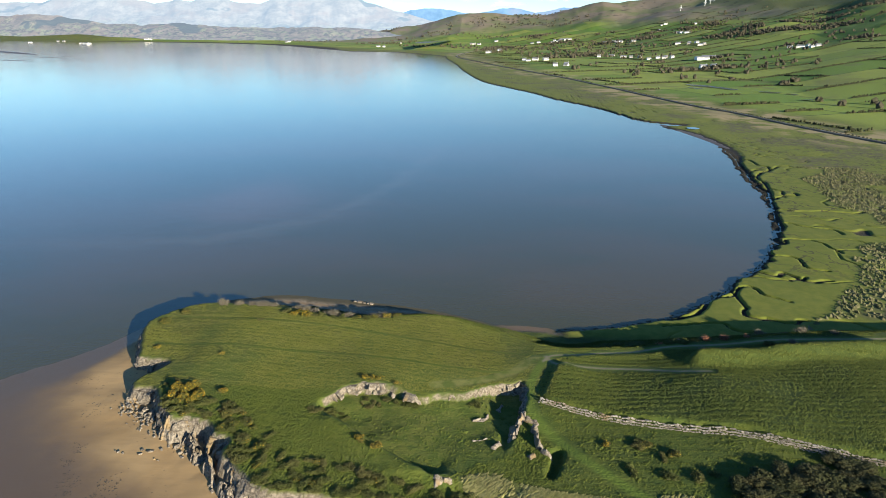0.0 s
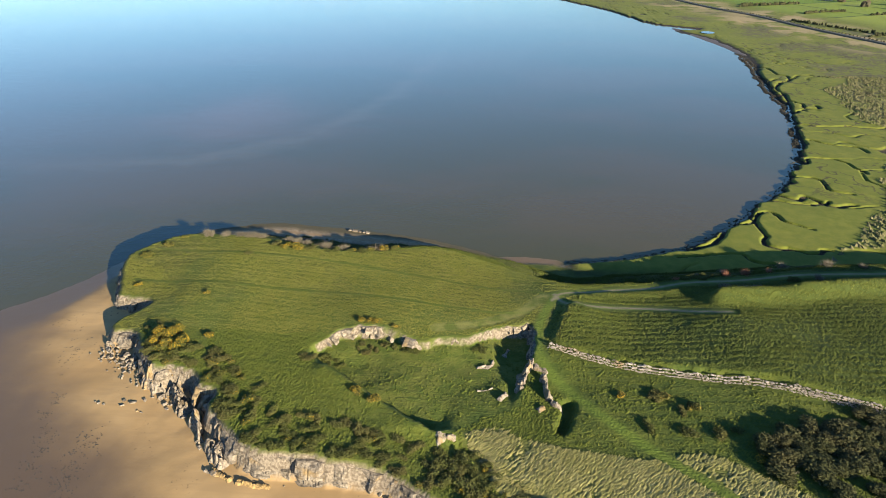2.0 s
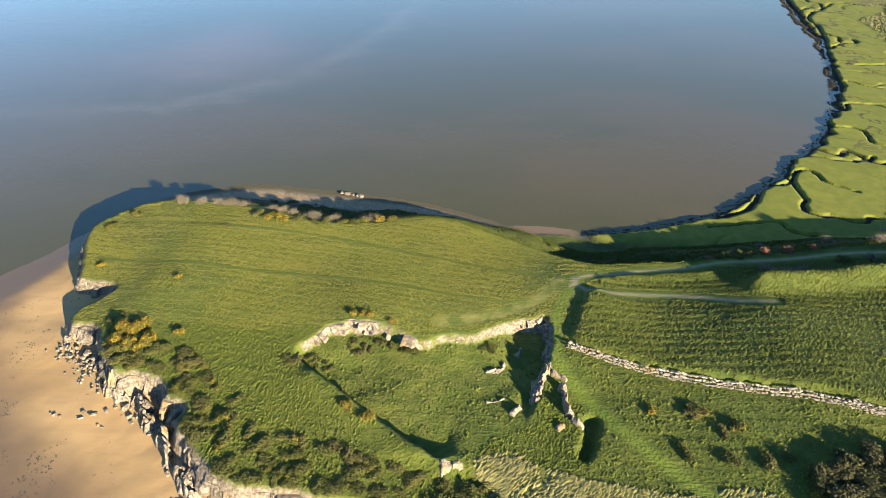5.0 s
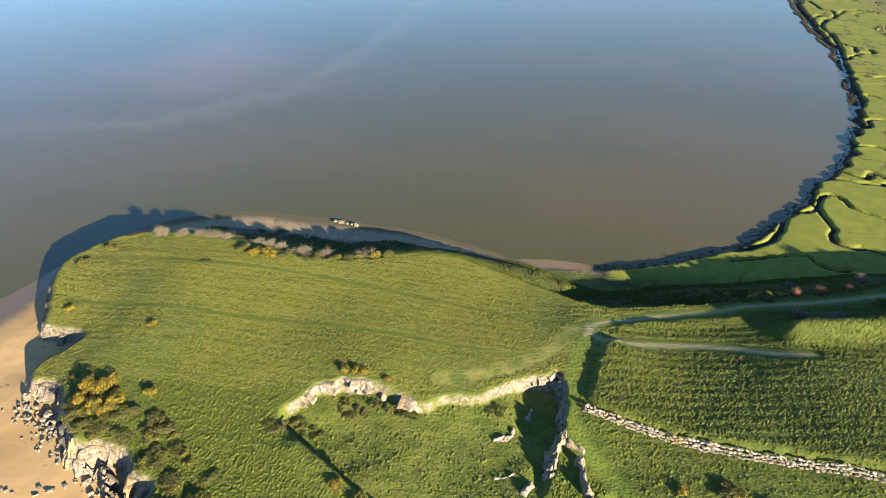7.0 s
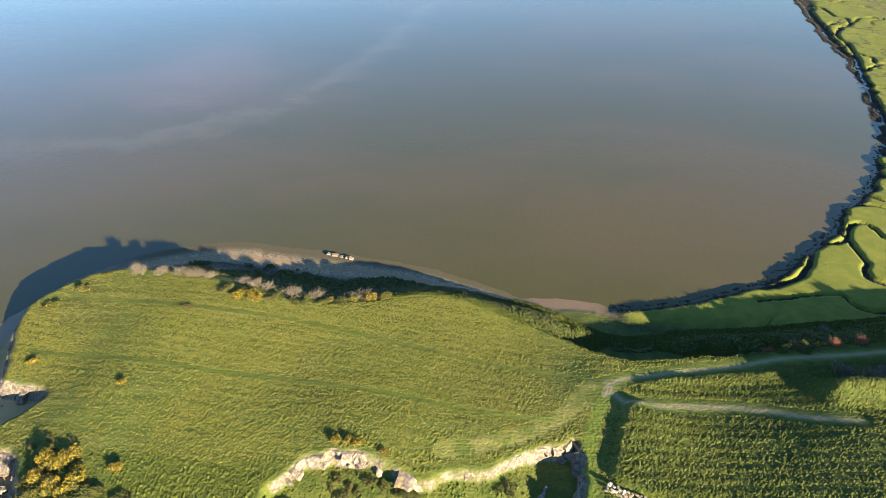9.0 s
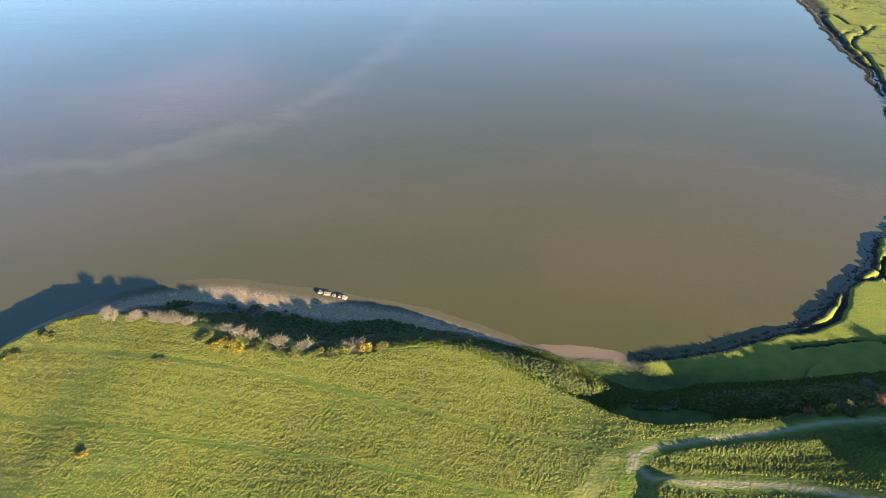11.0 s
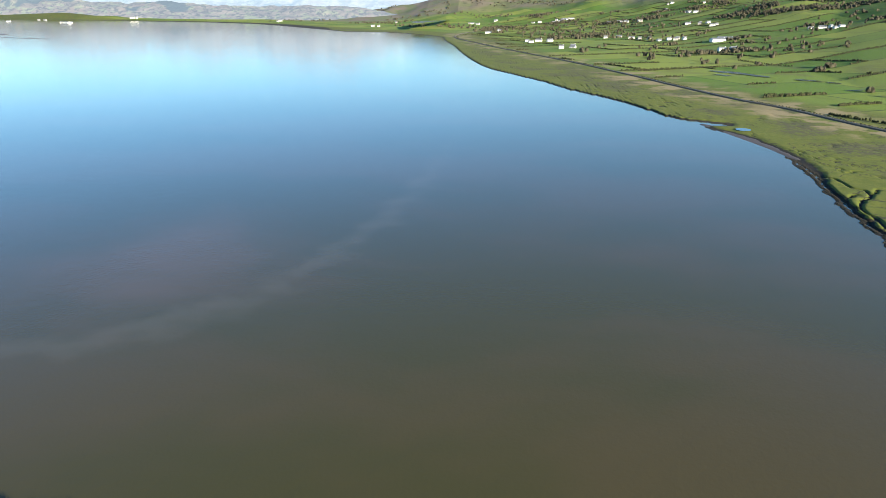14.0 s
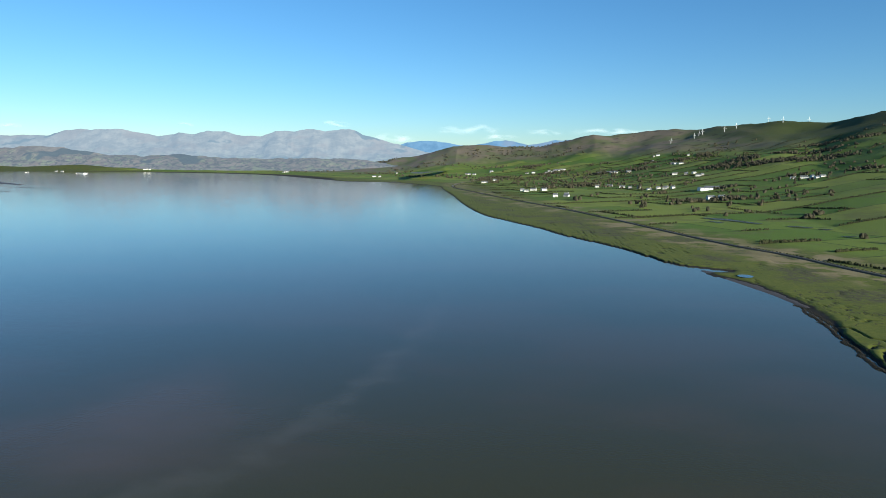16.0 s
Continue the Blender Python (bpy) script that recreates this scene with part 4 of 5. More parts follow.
    tagged(root, "tumbled pale dry stone wall along the field bank", "stone wall")
    r = random.Random(11)
    made, s = 0, 0.0
    verts, faces = [], []
    while s < run[-1]:
        x, y = float(np.interp(s, run, line[:, 0])), float(np.interp(s, run, line[:, 1]))
        x2, y2 = float(np.interp(s + .5, run, line[:, 0])), float(np.interp(s + .5, run, line[:, 1]))
        d = Vector((x2 - x, y2 - y, 0)).normalized() if s + .5 < run[-1] else Vector((1, -.2, 0))
        side = Vector((d.y, -d.x, 0))
        base = height(x + side.x * .8, y + side.y * .8)
        top = min(max(height(x - side.x * .9, y - side.y * .9) + 0.2, base + 0.7), base + 1.3)
        courses = max(3, int((top - base) / 0.3))
        for k in range(courses):
            if r.random() < .12 and k == courses - 1:
                continue
            f = k / max(courses - 1, 1)
            size = r.uniform(.26, .5)
            at = Vector((x, y, base + (top - base) * f)) + side * (.5 * (1 - f) - .15 + r.gauss(0, .12)) + d * r.uniform(-.2, .2)
            turn = Euler((r.uniform(-.25, .25), r.uniform(-.25, .25), math.atan2(d.y, d.x) + r.uniform(-.3, .3)))
            m = Matrix.LocRotScale(at - root.location, turn, (size * r.uniform(1, 1.5), size * .9, size * r.uniform(.6, .9)))
            mesh = r.choice(WALL_STONES)
            if made < 300 and 15 < x < 62 and (made < 150 or k >= courses - 2):
                ob = new("stone", mesh)
                ob.parent, ob.matrix_local = root, m
                made += 1
            else:
                base_i = len(verts)
                verts.extend(m @ v.co for v in mesh.vertices)
                for p in mesh.polygons:
                    faces.append([base_i + i for i in p.vertices])
        s += r.uniform(.2, .3)
    if faces:
        me = mesh_of("rubble", verts, faces)
        me.materials.append(WALL_ROCK)
        part("rubble", me, root)["kind"] = "stuff"


stone_wall()


# ---- grass, rushes ----
def tufts(name, pts, width, tall, lean, mat, label, seed, sides=5):
    """Many small tufts in one mesh: a leaning cone of blades each."""
    r = np.random.default_rng(seed)
    n = len(pts)
    x, y = pts[:, 0], pts[:, 1]
    z = heights(x, y)
    w = width * r.uniform(.6, 1.4, n)
    t = tall * r.uniform(.5, 1.5, n)
    ang = r.uniform(0, 6.28, n)
    co = np.empty((n, sides + 1, 3))
    for k in range(sides):
        a = ang + 2 * np.pi * k / sides
        rr = w * r.uniform(.6, 1.3, n)
        co[:, k] = np.stack([x + rr * np.cos(a), y + rr * np.sin(a), z - 0.06], 1)
    co[:, sides] = np.stack([x + lean[0] * t + r.normal(0, .4, n) * w, y + lean[1] * t + r.normal(0, .4, n) * w, z + t], 1)
    base = np.arange(n)[:, None] * (sides + 1)
    faces = np.concatenate([np.stack([base[:, 0] + k, base[:, 0] + (k + 1) % sides, base[:, 0] + sides], 1) for k in range(sides)])
    return tagged(new(name, mesh_from(name, co.reshape(-1, 3), faces, mat)), label, "grass", kind="stuff")


def scatter(n, box, seed):
    r = np.random.default_rng(seed)
    return np.stack([r.uniform(box[0], box[1], n), r.uniform(box[2], box[3], n)], 1)


p = scatter(360000, (-90, 108, 72, 168), 1)
lane = p[:, 1] + np.where(p[:, 0] > 18, -0.02, 0.16) * p[:, 0]     # rows run along the pasture
row_gap = np.where(p[:, 0] > 18, 1.9, 1.7)
in_row = np.random.default_rng(2).random(len(p)) < np.where(p[:, 0] > 18, .6, .34)
p[:, 1] += np.where(in_row, np.round(lane / row_gap) * row_gap + np.random.default_rng(3).normal(0, .28, len(p)) + 1.2 * fbm(p[:, 0], p[:, 1] * 0, 25, 2, 7) - lane, 0)
inf = place(p[:, 0], p[:, 1])[1]
track_gap = np.minimum(line_distance(p[:, 0], p[:, 1], TRACK), line_distance(p[:, 0], p[:, 1], TRACK_LOW))
thick = ramp(fbm(p[:, 0], p[:, 1], 14, 3, 8), -0.5, 0.2)
ok = (inf["rise"] > .93) & (inf["dp"] > .8) & (track_gap > 1.8) & (np.abs(inf["dq"]) > 1.0) & (np.random.default_rng(4).random(len(p)) < .25 + .75 * thick)
ok &= ~((inf["dq"] > -1) & (np.random.default_rng(5).random(len(p)) < .75))
ok &= (line_distance(p[:, 0], p[:, 1], TRACK_DRY) > 1.5) & (line_distance(p[:, 0], p[:, 1], PATHS[0]) > .5) & (line_distance(p[:, 0], p[:, 1], PATHS[1]) > .5)
rushy_or_shaded = ((inf["df"] > 1.5) | ((p[:, 0] > 24) & (p[:, 1] > 126))) & (np.random.default_rng(15).random(len(p)) < .8)
ok &= ~((inf["df"] < 0) & (p[:, 0] > 18) & (p[:, 1] < 118) & (np.random.default_rng(16).random(len(p)) < .5))
in_rush = inside(p[:, 0], p[:, 1], RUSHES)
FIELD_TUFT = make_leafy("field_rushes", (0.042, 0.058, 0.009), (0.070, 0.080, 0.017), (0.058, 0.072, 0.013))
LUSH_TUFT = make_leafy("lush_tufts", (0.052, 0.068, 0.009), (0.074, 0.084, 0.014), (0.062, 0.077, 0.012))
lush = ok & ~in_rush & ~rushy_or_shaded & (p[:, 1] + 2.5 * fbm(p[:, 0], p[:, 1], 8, 2, 55) < 120)
tufts("field_rushes", p[ok & ~in_rush & rushy_or_shaded], 0.2, 0.24, (.7, .5), FIELD_TUFT, "clumped dark green rushes in the pasture", 24, 4)
turf = p[ok & ~in_rush & ~rushy_or_shaded & ~lush]
tufts("grass_tufts", turf, 0.15, 0.11, (1.8, 1.2), GRASS_TUFT, "rough tussocky pasture grass in faint rows", 21, 4)
clumped = turf[fbm(turf[:, 0] * .7, turf[:, 1], 1.3, 2, 57) > 0.05][::3]
TUSSOCK = make_leafy("tussock_blades", (0.066, 0.076, 0.011), (0.092, 0.096, 0.018), (0.080, 0.086, 0.015))
tufts("grass_tussocks", clumped, 0.27, 0.16, (1.5, 1.0), TUSSOCK, "wind-bent grass tussocks across the pasture", 26, 5)
tufts("lush_tussocks", p[lush][::6], 0.28, 0.19, (1.0, .7), LUSH_TUFT, "deep green grass tussocks round the hollow", 27, 5)
tufts("lush_grass", p[lush], 0.15, 0.12, (1.5, 1.0), LUSH_TUFT, "short deep green turf round the hollow", 25, 4)
q = p[ok & in_rush][::3]
q = np.concatenate([q, scatter(62000, (0, 62, 58, 95), 6)])
q = q[inside(q[:, 0], q[:, 1], RUSHES) & (line_distance(q[:, 0], q[:, 1], TRACK) > 1.3)]
q = q[ramp(fbm(q[:, 0], q[:, 1], 5, 3, 12), -0.6, 0.3) > np.random.default_rng(7).random(len(q))]
tufts("straw_rushes", q, 0.32, 0.27, (1.7, 1.0), STRAW, "pale straw-coloured wind-bent rushes", 22, 6)
# north bank grass takes the dark field tufts, so their colour deepens the shade
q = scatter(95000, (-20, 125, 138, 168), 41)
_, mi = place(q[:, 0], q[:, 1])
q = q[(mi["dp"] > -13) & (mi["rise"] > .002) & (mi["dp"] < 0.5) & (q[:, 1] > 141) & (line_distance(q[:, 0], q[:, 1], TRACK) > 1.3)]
tufts("bank_grass", q, 0.22, 0.3, (-.2, -.3), FIELD_TUFT, "long grass on the north bank, dark to deepen its shade", 42, 5)
q = scatter(26000, (90, 300, 165, 420), 9)
_, mi = place(q[:, 0], q[:, 1])
q = q[(mi["dc"] > 30) & (mi["dc"] < 130) & (fbm(q[:, 0], q[:, 1], 40, 3, 111) > 0.0) & (mi["marshy"] > .9)]
tufts("marsh_rushes", q, 0.75, 0.6, (-.2, .2), RUSH, "dark clumped rushes on the salt marsh", 23, 6)


# ---- bushes ----
def leaf_cloud(n, seed, rx, rz, leaf, shell=0.55, lumps=7):
    """Small leafy sprigs that fill an uneven, lumpy crown over the ground."""
    r = np.random.default_rng(seed)
    cx = r.uniform(-.55, .55, (lumps, 2)) * rx
    cz = r.uniform(.25, .62, lumps) * rz
    cr = r.uniform(.35, .6, lumps)
    pick = r.integers(0, lumps, n)
    v = r.normal(0, 1, (n, 3))
    v /= np.linalg.norm(v, axis=1)[:, None]
    rad = (shell + (1 - shell) * r.random(n))[:, None]
    c = np.stack([cx[pick, 0], cx[pick, 1], cz[pick]], 1) + v * rad * (cr[pick][:, None] * np.array([rx, rx, rz * .9]))
    c[:, 2] = np.abs(c[:, 2]) + .03
    size = leaf * r.uniform(.6, 1.5, n)
    u = r.normal(0, 1, (n, 3))
    u /= np.linalg.norm(u, axis=1)[:, None]
    w = np.cross(u, v)
    w /= np.linalg.norm(w, axis=1)[:, None] + 1e-9
    co = np.stack([c - u * size[:, None], c + w * size[:, None] * .6, c + u * size[:, None], c - w * size[:, None] * .6 + v * size[:, None] * .5], 1)
    return co.reshape(-1, 3), np.arange(4 * n).reshape(-1, 4)


def twig_fan(n, seed, rx, tall):
    r = np.random.default_rng(seed)
    co, faces = [], []
    for k in range(n):
        a, lean = r.uniform(0, 6.28), r.uniform(.1, .75)
        root = np.array([r.normal(0, .22), r.normal(0, .22), -.1]) * rx
        tip = root + np.array([np.cos(a) * lean * rx, np.sin(a) * lean * rx, tall * r.uniform(.55, 1) * (1 - .35 * lean)])
        mid = (root + tip) / 2 + r.normal(0, .08, 3) * rx
        for p0, p1, w in ((root, mid, .045), (mid, tip, .03), (mid, mid + (tip - mid) * .8 + r.normal(0, .22, 3) * rx, .025), (mid, tip + r.normal(0, .25, 3) * rx, .022)):
            side = np.cross(p1 - p0, r.normal(0, 1, 3))
            side = side / (np.linalg.norm(side) + 1e-9) * w
            other = np.cross(p1 - p0, side)
            other = other / (np.linalg.norm(other) + 1e-9) * w
            i = len(co)
            co += [p0 + side, p0 - side * .5 + other, p0 - side * .5 - other, p1]
            faces += [(i, i + 1, i + 3), (i + 1, i + 2, i + 3), (i + 2, i, i + 3)]
    return np.array(co), np.array(faces)


def bush_kind(name, label, category, group, leaf_mat, seed, n, rx, rz, leaf, bloom=0, bloom_mat=None, twigs=30, twig_mat=None):
    root = new(name)
    tagged(root, label, category, group)
    co, f = twig_fan(twigs, seed + 5, rx * .75, rz * .8)
    part("branchwork", mesh_from("branchwork", co, f, twig_mat or TWIG), root)["kind"] = "stuff"
    if n:
        co, f = leaf_cloud(n, seed, rx, rz, leaf)
        part("foliage", mesh_from("foliage", co, f, leaf_mat), root)["kind"] = "stuff"
    if bloom:
        co, f = leaf_cloud(bloom, seed, rx * 1.04, rz * 1.08, leaf * .62, .85)
        up = co.reshape(-1, 4, 3)[:, :, 2].mean(1) > rz * .33
        f = f[up]
        part("blossom", mesh_from("blossom", co, f, bloom_mat), root, "bright yellow flowers")["kind"] = "stuff"
    return root


def spread(kinds, spots, seed, size=1.0, vary=.25, tall=.68):
    """Copies of the kinds at the plan spots; the first copy of each uses the kind itself."""
    r = random.Random(seed)
    for x, y in spots:
        kind = r.choice(kinds)
        s = size * r.uniform(1 - vary, 1 + vary)
        m = Matrix.LocRotScale((x, y, height(x, y) - .05), Euler((0, 0, r.uniform(0, 6.28))), (s, s * r.uniform(.85, 1.15), s * tall * r.uniform(.85, 1.1)))
        ob = kind if not kind.get("used") else copy_thing(kind, m)
        kind["used"] = 1
        ob.matrix_basis = m


THICKET = make_leafy("thicket_leaves", (0.022, 0.026, 0.009), (0.058, 0.060, 0.022), (0.052, 0.046, 0.020))
gorse_bloom = [bush_kind("gorse_bush", "dark green gorse bush thick with yellow flowers", "gorse bush", "gorse bushes", GORSE, 500 + k, 1000, 1.4, 1.4, .13, 420, BLOOM) for k in range(3)]
gorse_some = [bush_kind("gorse_bush", "dense green gorse bush with a few yellow flowers", "gorse bush", "gorse bushes", GORSE, 520 + k, 1000, 1.5, 1.3, .15, 60, BLOOM) for k in range(3)]
scrub = [bush_kind("scrub_bush", "low dark green bramble and scrub bush", "shrub", "scrub bushes", SCRUB, 540 + k, 1100, 1.7, 1.25, .15) for k in range(3)]
bare = [bush_kind("bare_shrub", "leafless grey-brown thorn shrub on the bank edge", "shrub", "bare shrubs", SCRUB, 560 + k, 0, 1.7, 2.4, .2, twigs=150) for k in range(3)]
russet = [bush_kind("russet_shrub", "leafless reddish-brown willow shrub beside the track", "shrub", "russet shrubs", SCRUB, 580 + k, 0, 1.8, 2.6, .2, twigs=150, twig_mat=RED_TWIG) for k in range(2)]
thicket = [bush_kind("thicket_tree", "dense dark evergreen thicket tree below the wall", "tree", "thicket trees", THICKET, 600 + k, 3200, 2.9, 4.2, .19, twigs=60) for k in range(3)]

spread(gorse_bloom, [(-59.1, 133.1), (-62.4, 119.1), (-58.3, 116.9), (-58, 113.2), (-61.5, 115), (-52.5, 117.5), (-47.6, 156.7), (-43.7, 156.2), (-29.7, 157.4), (-22.3, 158.4), (-18.8, 102.2), (-15.4, 100.8),
                     (29.2, 105.4), (48.5, 90.5), (53.6, 92.7), (-78.1, 138.6), (-21.8, 123.6), (-20, 123.4), (-18.4, 123.2), (-14.2, 121.9)], 1, .8)
spread(gorse_some, [(-41.2, 105), (-42.5, 106.6), (-48, 109.2), (-45.6, 105.6), (-25.3, 95.9), (-14.2, 91.9), (-36.6, 93.6), (-38.2, 99.1), (36.2, 105), (40.9, 102.5), (-25.2, 158), (-19.5, 159.2), (-83.4, 153.4),
                    (-79.6, 158.6), (-77, 163.2), (-60.8, 112.8), (-56, 114.6)], 2, .85)
spread(scrub, [(-14, 118), (-12, 117.2), (-9.4, 116.6), (-16, 118.6), (2.4, 119), (3.8, 119.4), (-31.4, 112.6), (-29.8, 111.8), (-29.8, 113.3), (-28, 114.7), (-25.1, 113.9), (-30.4, 111.2), (-26.5, 113), (-27, 114), (-20.7, 118.8), (-18.8, 117.8), (-17.6, 117.1), (-19.5, 116.4), (-21.4, 117.4), (3.8, 118.4), (-10.6, 116.9), (-24, 112.6)], 13, .55)
spread(scrub, [(-49, 112.5), (-47.9, 108.7), (-43.6, 107.5), (-46.7, 110.4), (-36.8, 102.8), (-36.3, 99.5), (-53.7, 113.7), (-42.1, 102), (-39.2, 97.9), (-36, 95.2), (-32.8, 96.6), (-30.5, 94.6), (-26.9, 96.1),
               (-24.4, 95.2), (-20.7, 94.3), (-19.4, 95), (-17.1, 93.7), (-13.6, 92.9), (-10.1, 92.4), (-6.6, 91.3), (-4.6, 87.5), (35.3, 105.4), (32.5, 97.5), (39, 101.4), (38.9, 96.3), (43.7, 96), (47, 97.2),
               (-50.6, 158.6), (-47.1, 158.6), (-41.5, 156.2), (-36.3, 155.6), (-34.4, 156.6), (-30.6, 156.6), (-27.6, 156.8), (-40.7, 157.2), (-55.9, 152.7), (53.6, 155.2), (59, 155.8), (44.8, 152.7), (77.7, 148.9), (53.5, 150.2), (55.5, 150.6), (57.5, 151), (59.5, 151.4), (61.5, 152), (54.6, 151.2), (58.4, 152), (56.4, 149.8)], 3, .8)
spread(scrub, [(1.8, 83.9), (3.5, 85.5), (.5, 85.8), (2.2, 87.2), (-.8, 87.6), (-2.4, 89.4), (-3.4, 86.6), (.8, 89.4), (3, 82.4), (4.6, 84), (5.6, 86.4), (-1.6, 84.4), (2.6, 90.4), (4.4, 88.6)], 23, .95)
spread(gorse_bloom, [(4.6, 87.2), (1.2, 82.4)], 24, .6)
spread(gorse_bloom, [(-63.5, 118), (-61, 117.4), (-59.6, 118.8), (-57, 115.2), (-63, 115.6), (-60, 114.2), (-47, 157.6), (-44.6, 156.8)], 25, 1.1)
belt = random.Random(5)
spots = []
while len(spots) < 170:
    i = belt.randrange(18, int(len(cpx) * .62))
    d = -abs(belt.gauss(0, 1)) * 2.6 - .6
    x, y = cpx[i] + d * cnx[i], cpy[i] + d * cny[i]
    if height(x, y) > 4.5:
        spots.append((x, y))
spread(scrub + scrub + gorse_some[:1], spots, 6, .62, .35)
spread(bare, [(-71.4, 164.6), (-62.5, 164.8), (-66.5, 164.8), (-56, 163.4), (-58.5, 164), (-45.7, 161.2), (-48, 161.8), (-37.4, 159), (-32.9, 158.6), (-26, 159), (-23.4, 159.4), (-43, 160.4), (-60, 163.8), (56.6, 151.4), (60.8, 144.6), (64.2, 142.4), (66.5, 143.4),
              (68, 145), (84, 150), (66, 160), (80, 159.5), (90, 158), (98, 157)], 7, 1.55, .25, .55)
spread(russet, [(51, 150.2), (63, 152.2), (68, 152.8), (74, 153.8)], 8, 1.1, .2, .95)
spread(thicket, [(50.5, 93), (54, 96.2), (58.2, 97.2), (62, 97.6), (55.4, 91.5), (59.8, 93), (51.2, 88), (56, 87.4), (61, 88.6), (65.5, 93), (66, 98.2), (70, 96), (70.5, 101), (52.6, 90.6), (64, 90), (68, 91), (74, 99), (75, 94), (58, 84), (64, 85), (70, 88), (56.5, 94), (60, 95.2), (63.5, 95.4), (67.5, 94.6), (72.5, 97.6), (57.6, 89.6), (61.8, 91.2), (53.2, 94), (66.4, 88.4), (72, 92)], 9, .98, .2, .46)


# ---- wrack on the sand ----
def wrack():
    r = np.random.default_rng(61)
    pts = []
    for line, n, wide in (([(-84, 122), (-79, 108), (-77, 101), (-74, 95), (-72.5, 90), (-70, 82)], 120, 1.3), ([(-74, 107), (-69, 98), (-65, 92.5), (-64.5, 87), (-63, 81), (-60, 74)], 150, 1.5)):
        p = bend(line, cuts=6)
        q = p[r.integers(0, len(p), n)] + r.normal(0, wide, (n, 2))
        pts.append(q[fbm(q[:, 0], q[:, 1], 7, 2, 63) > -0.15])
    pts = np.concatenate([np.repeat(np.concatenate(pts), 3, axis=0)])
    pts = pts + r.normal(0, .35, pts.shape)
    tufts("wrack", pts, 0.2, 0.07, (0, 0), flat("dark_wrack", (0.031, 0.025, 0.017), 0.6), "dark seaweed wrack strewn along the tide line", 62, 6)


wrack()


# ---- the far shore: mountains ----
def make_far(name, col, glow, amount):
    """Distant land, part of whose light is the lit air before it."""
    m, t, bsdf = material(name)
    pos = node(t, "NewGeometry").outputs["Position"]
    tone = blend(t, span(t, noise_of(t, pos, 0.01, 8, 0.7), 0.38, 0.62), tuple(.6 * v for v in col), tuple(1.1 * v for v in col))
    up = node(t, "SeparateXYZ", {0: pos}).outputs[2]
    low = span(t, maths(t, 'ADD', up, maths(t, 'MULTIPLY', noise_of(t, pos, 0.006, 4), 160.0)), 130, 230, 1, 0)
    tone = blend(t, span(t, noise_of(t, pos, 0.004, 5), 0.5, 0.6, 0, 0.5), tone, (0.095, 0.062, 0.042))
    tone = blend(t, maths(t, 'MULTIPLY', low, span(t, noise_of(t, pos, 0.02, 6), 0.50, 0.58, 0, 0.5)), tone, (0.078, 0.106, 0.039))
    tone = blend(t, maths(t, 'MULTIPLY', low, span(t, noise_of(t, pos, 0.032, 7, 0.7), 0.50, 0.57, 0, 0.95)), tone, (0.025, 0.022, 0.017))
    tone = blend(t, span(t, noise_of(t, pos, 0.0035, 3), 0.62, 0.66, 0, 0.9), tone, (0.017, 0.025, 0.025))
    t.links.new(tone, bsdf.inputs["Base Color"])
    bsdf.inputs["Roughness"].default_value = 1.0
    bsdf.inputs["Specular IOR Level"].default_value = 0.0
    # bluish emission paints the haze in front of the slopes
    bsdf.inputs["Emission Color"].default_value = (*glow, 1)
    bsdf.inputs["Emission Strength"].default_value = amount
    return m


RIDGE_NEAR = [(-200, 30), (0, 35), (60, 35), (100, 37), (125, 45), (150, 47), (180, 47), (215, 49), (235, 46), (250, 43), (285, 37), (300, 38), (320, 44), (345, 41), (370, 46), (400, 46), (430, 40), (465, 38), (490, 48),
              (520, 48), (555, 53), (575, 49), (600, 53), (617, 54), (640, 45), (665, 37), (690, 32), (712, 26), (760, 14), (900, 8)]
RIDGE_LOW = [(-260, 8), (0, 12), (60, 16), (110, 16), (140, 11), (200, 3), (260, 2), (300, 6), (340, 5), (400, 0), (470, 0), (540, 3), (600, 2), (660, -2), (700, -6), (730, -12), (760, -16)]
RIDGE_FAR = [(600, 10), (690, 26), (712, 30), (740, 35), (760, 34), (790, 32), (812, 28), (840, 30), (868, 35), (890, 37), (905, 36), (930, 31), (955, 35), (972, 38), (1000, 40), (1060, 30), (1150, 25)]


def ridge(name, table, near, far, mat, label, seed, steep=1.5):
    """A range of mountains with gullied flanks; the table gives its skyline along the horizon."""
    u = np.linspace(table[0][0], table[-1][0], 700)
    rise = np.interp(u, [k[0] for k in table], [k[1] for k in table]) / 1112.0
    v = np.linspace(0, 1, 44)
    U, V = np.meshgrid(u, v, indexing="ij")
    depth = near + (far - near) * V
    ang = np.arctan((U - 784) / 1112.0) - radians(3.26)
    dist = depth / np.cos(ang + radians(3.26))
    x, y = HILL_CENTRE[0] + dist * np.sin(ang), HILL_CENTRE[1] + dist * np.cos(ang)
    crest = np.maximum(83 + rise[:, None] * far, 4)
    spur = fbm(U * 6, V * 300, 160, 5, seed)
    knoll = 26 * ramp(fbm(U * 6, V * 900, 420, 3, seed + 5), -0.2, 0.7) * np.sin(np.pi * V) ** 0.7
    z = 2 + (crest - 2) * (0.02 + 0.98 * V ** steep) * (1 + 0.25 * spur * (1 - V ** 2)) + knoll + 16 * fbm(U * 6, V * 900, 120, 5, seed + 9) * (V * (1 - V)) ** 0.5 + 9 * fbm(U * 6, V * 900, 90, 4, seed + 19) * V ** 4
    co = np.stack([x, y, z], 2).reshape(-1, 3)
    n = len(v)
    a = (np.arange(len(u) - 1)[:, None] * n + np.arange(n - 1)).ravel()
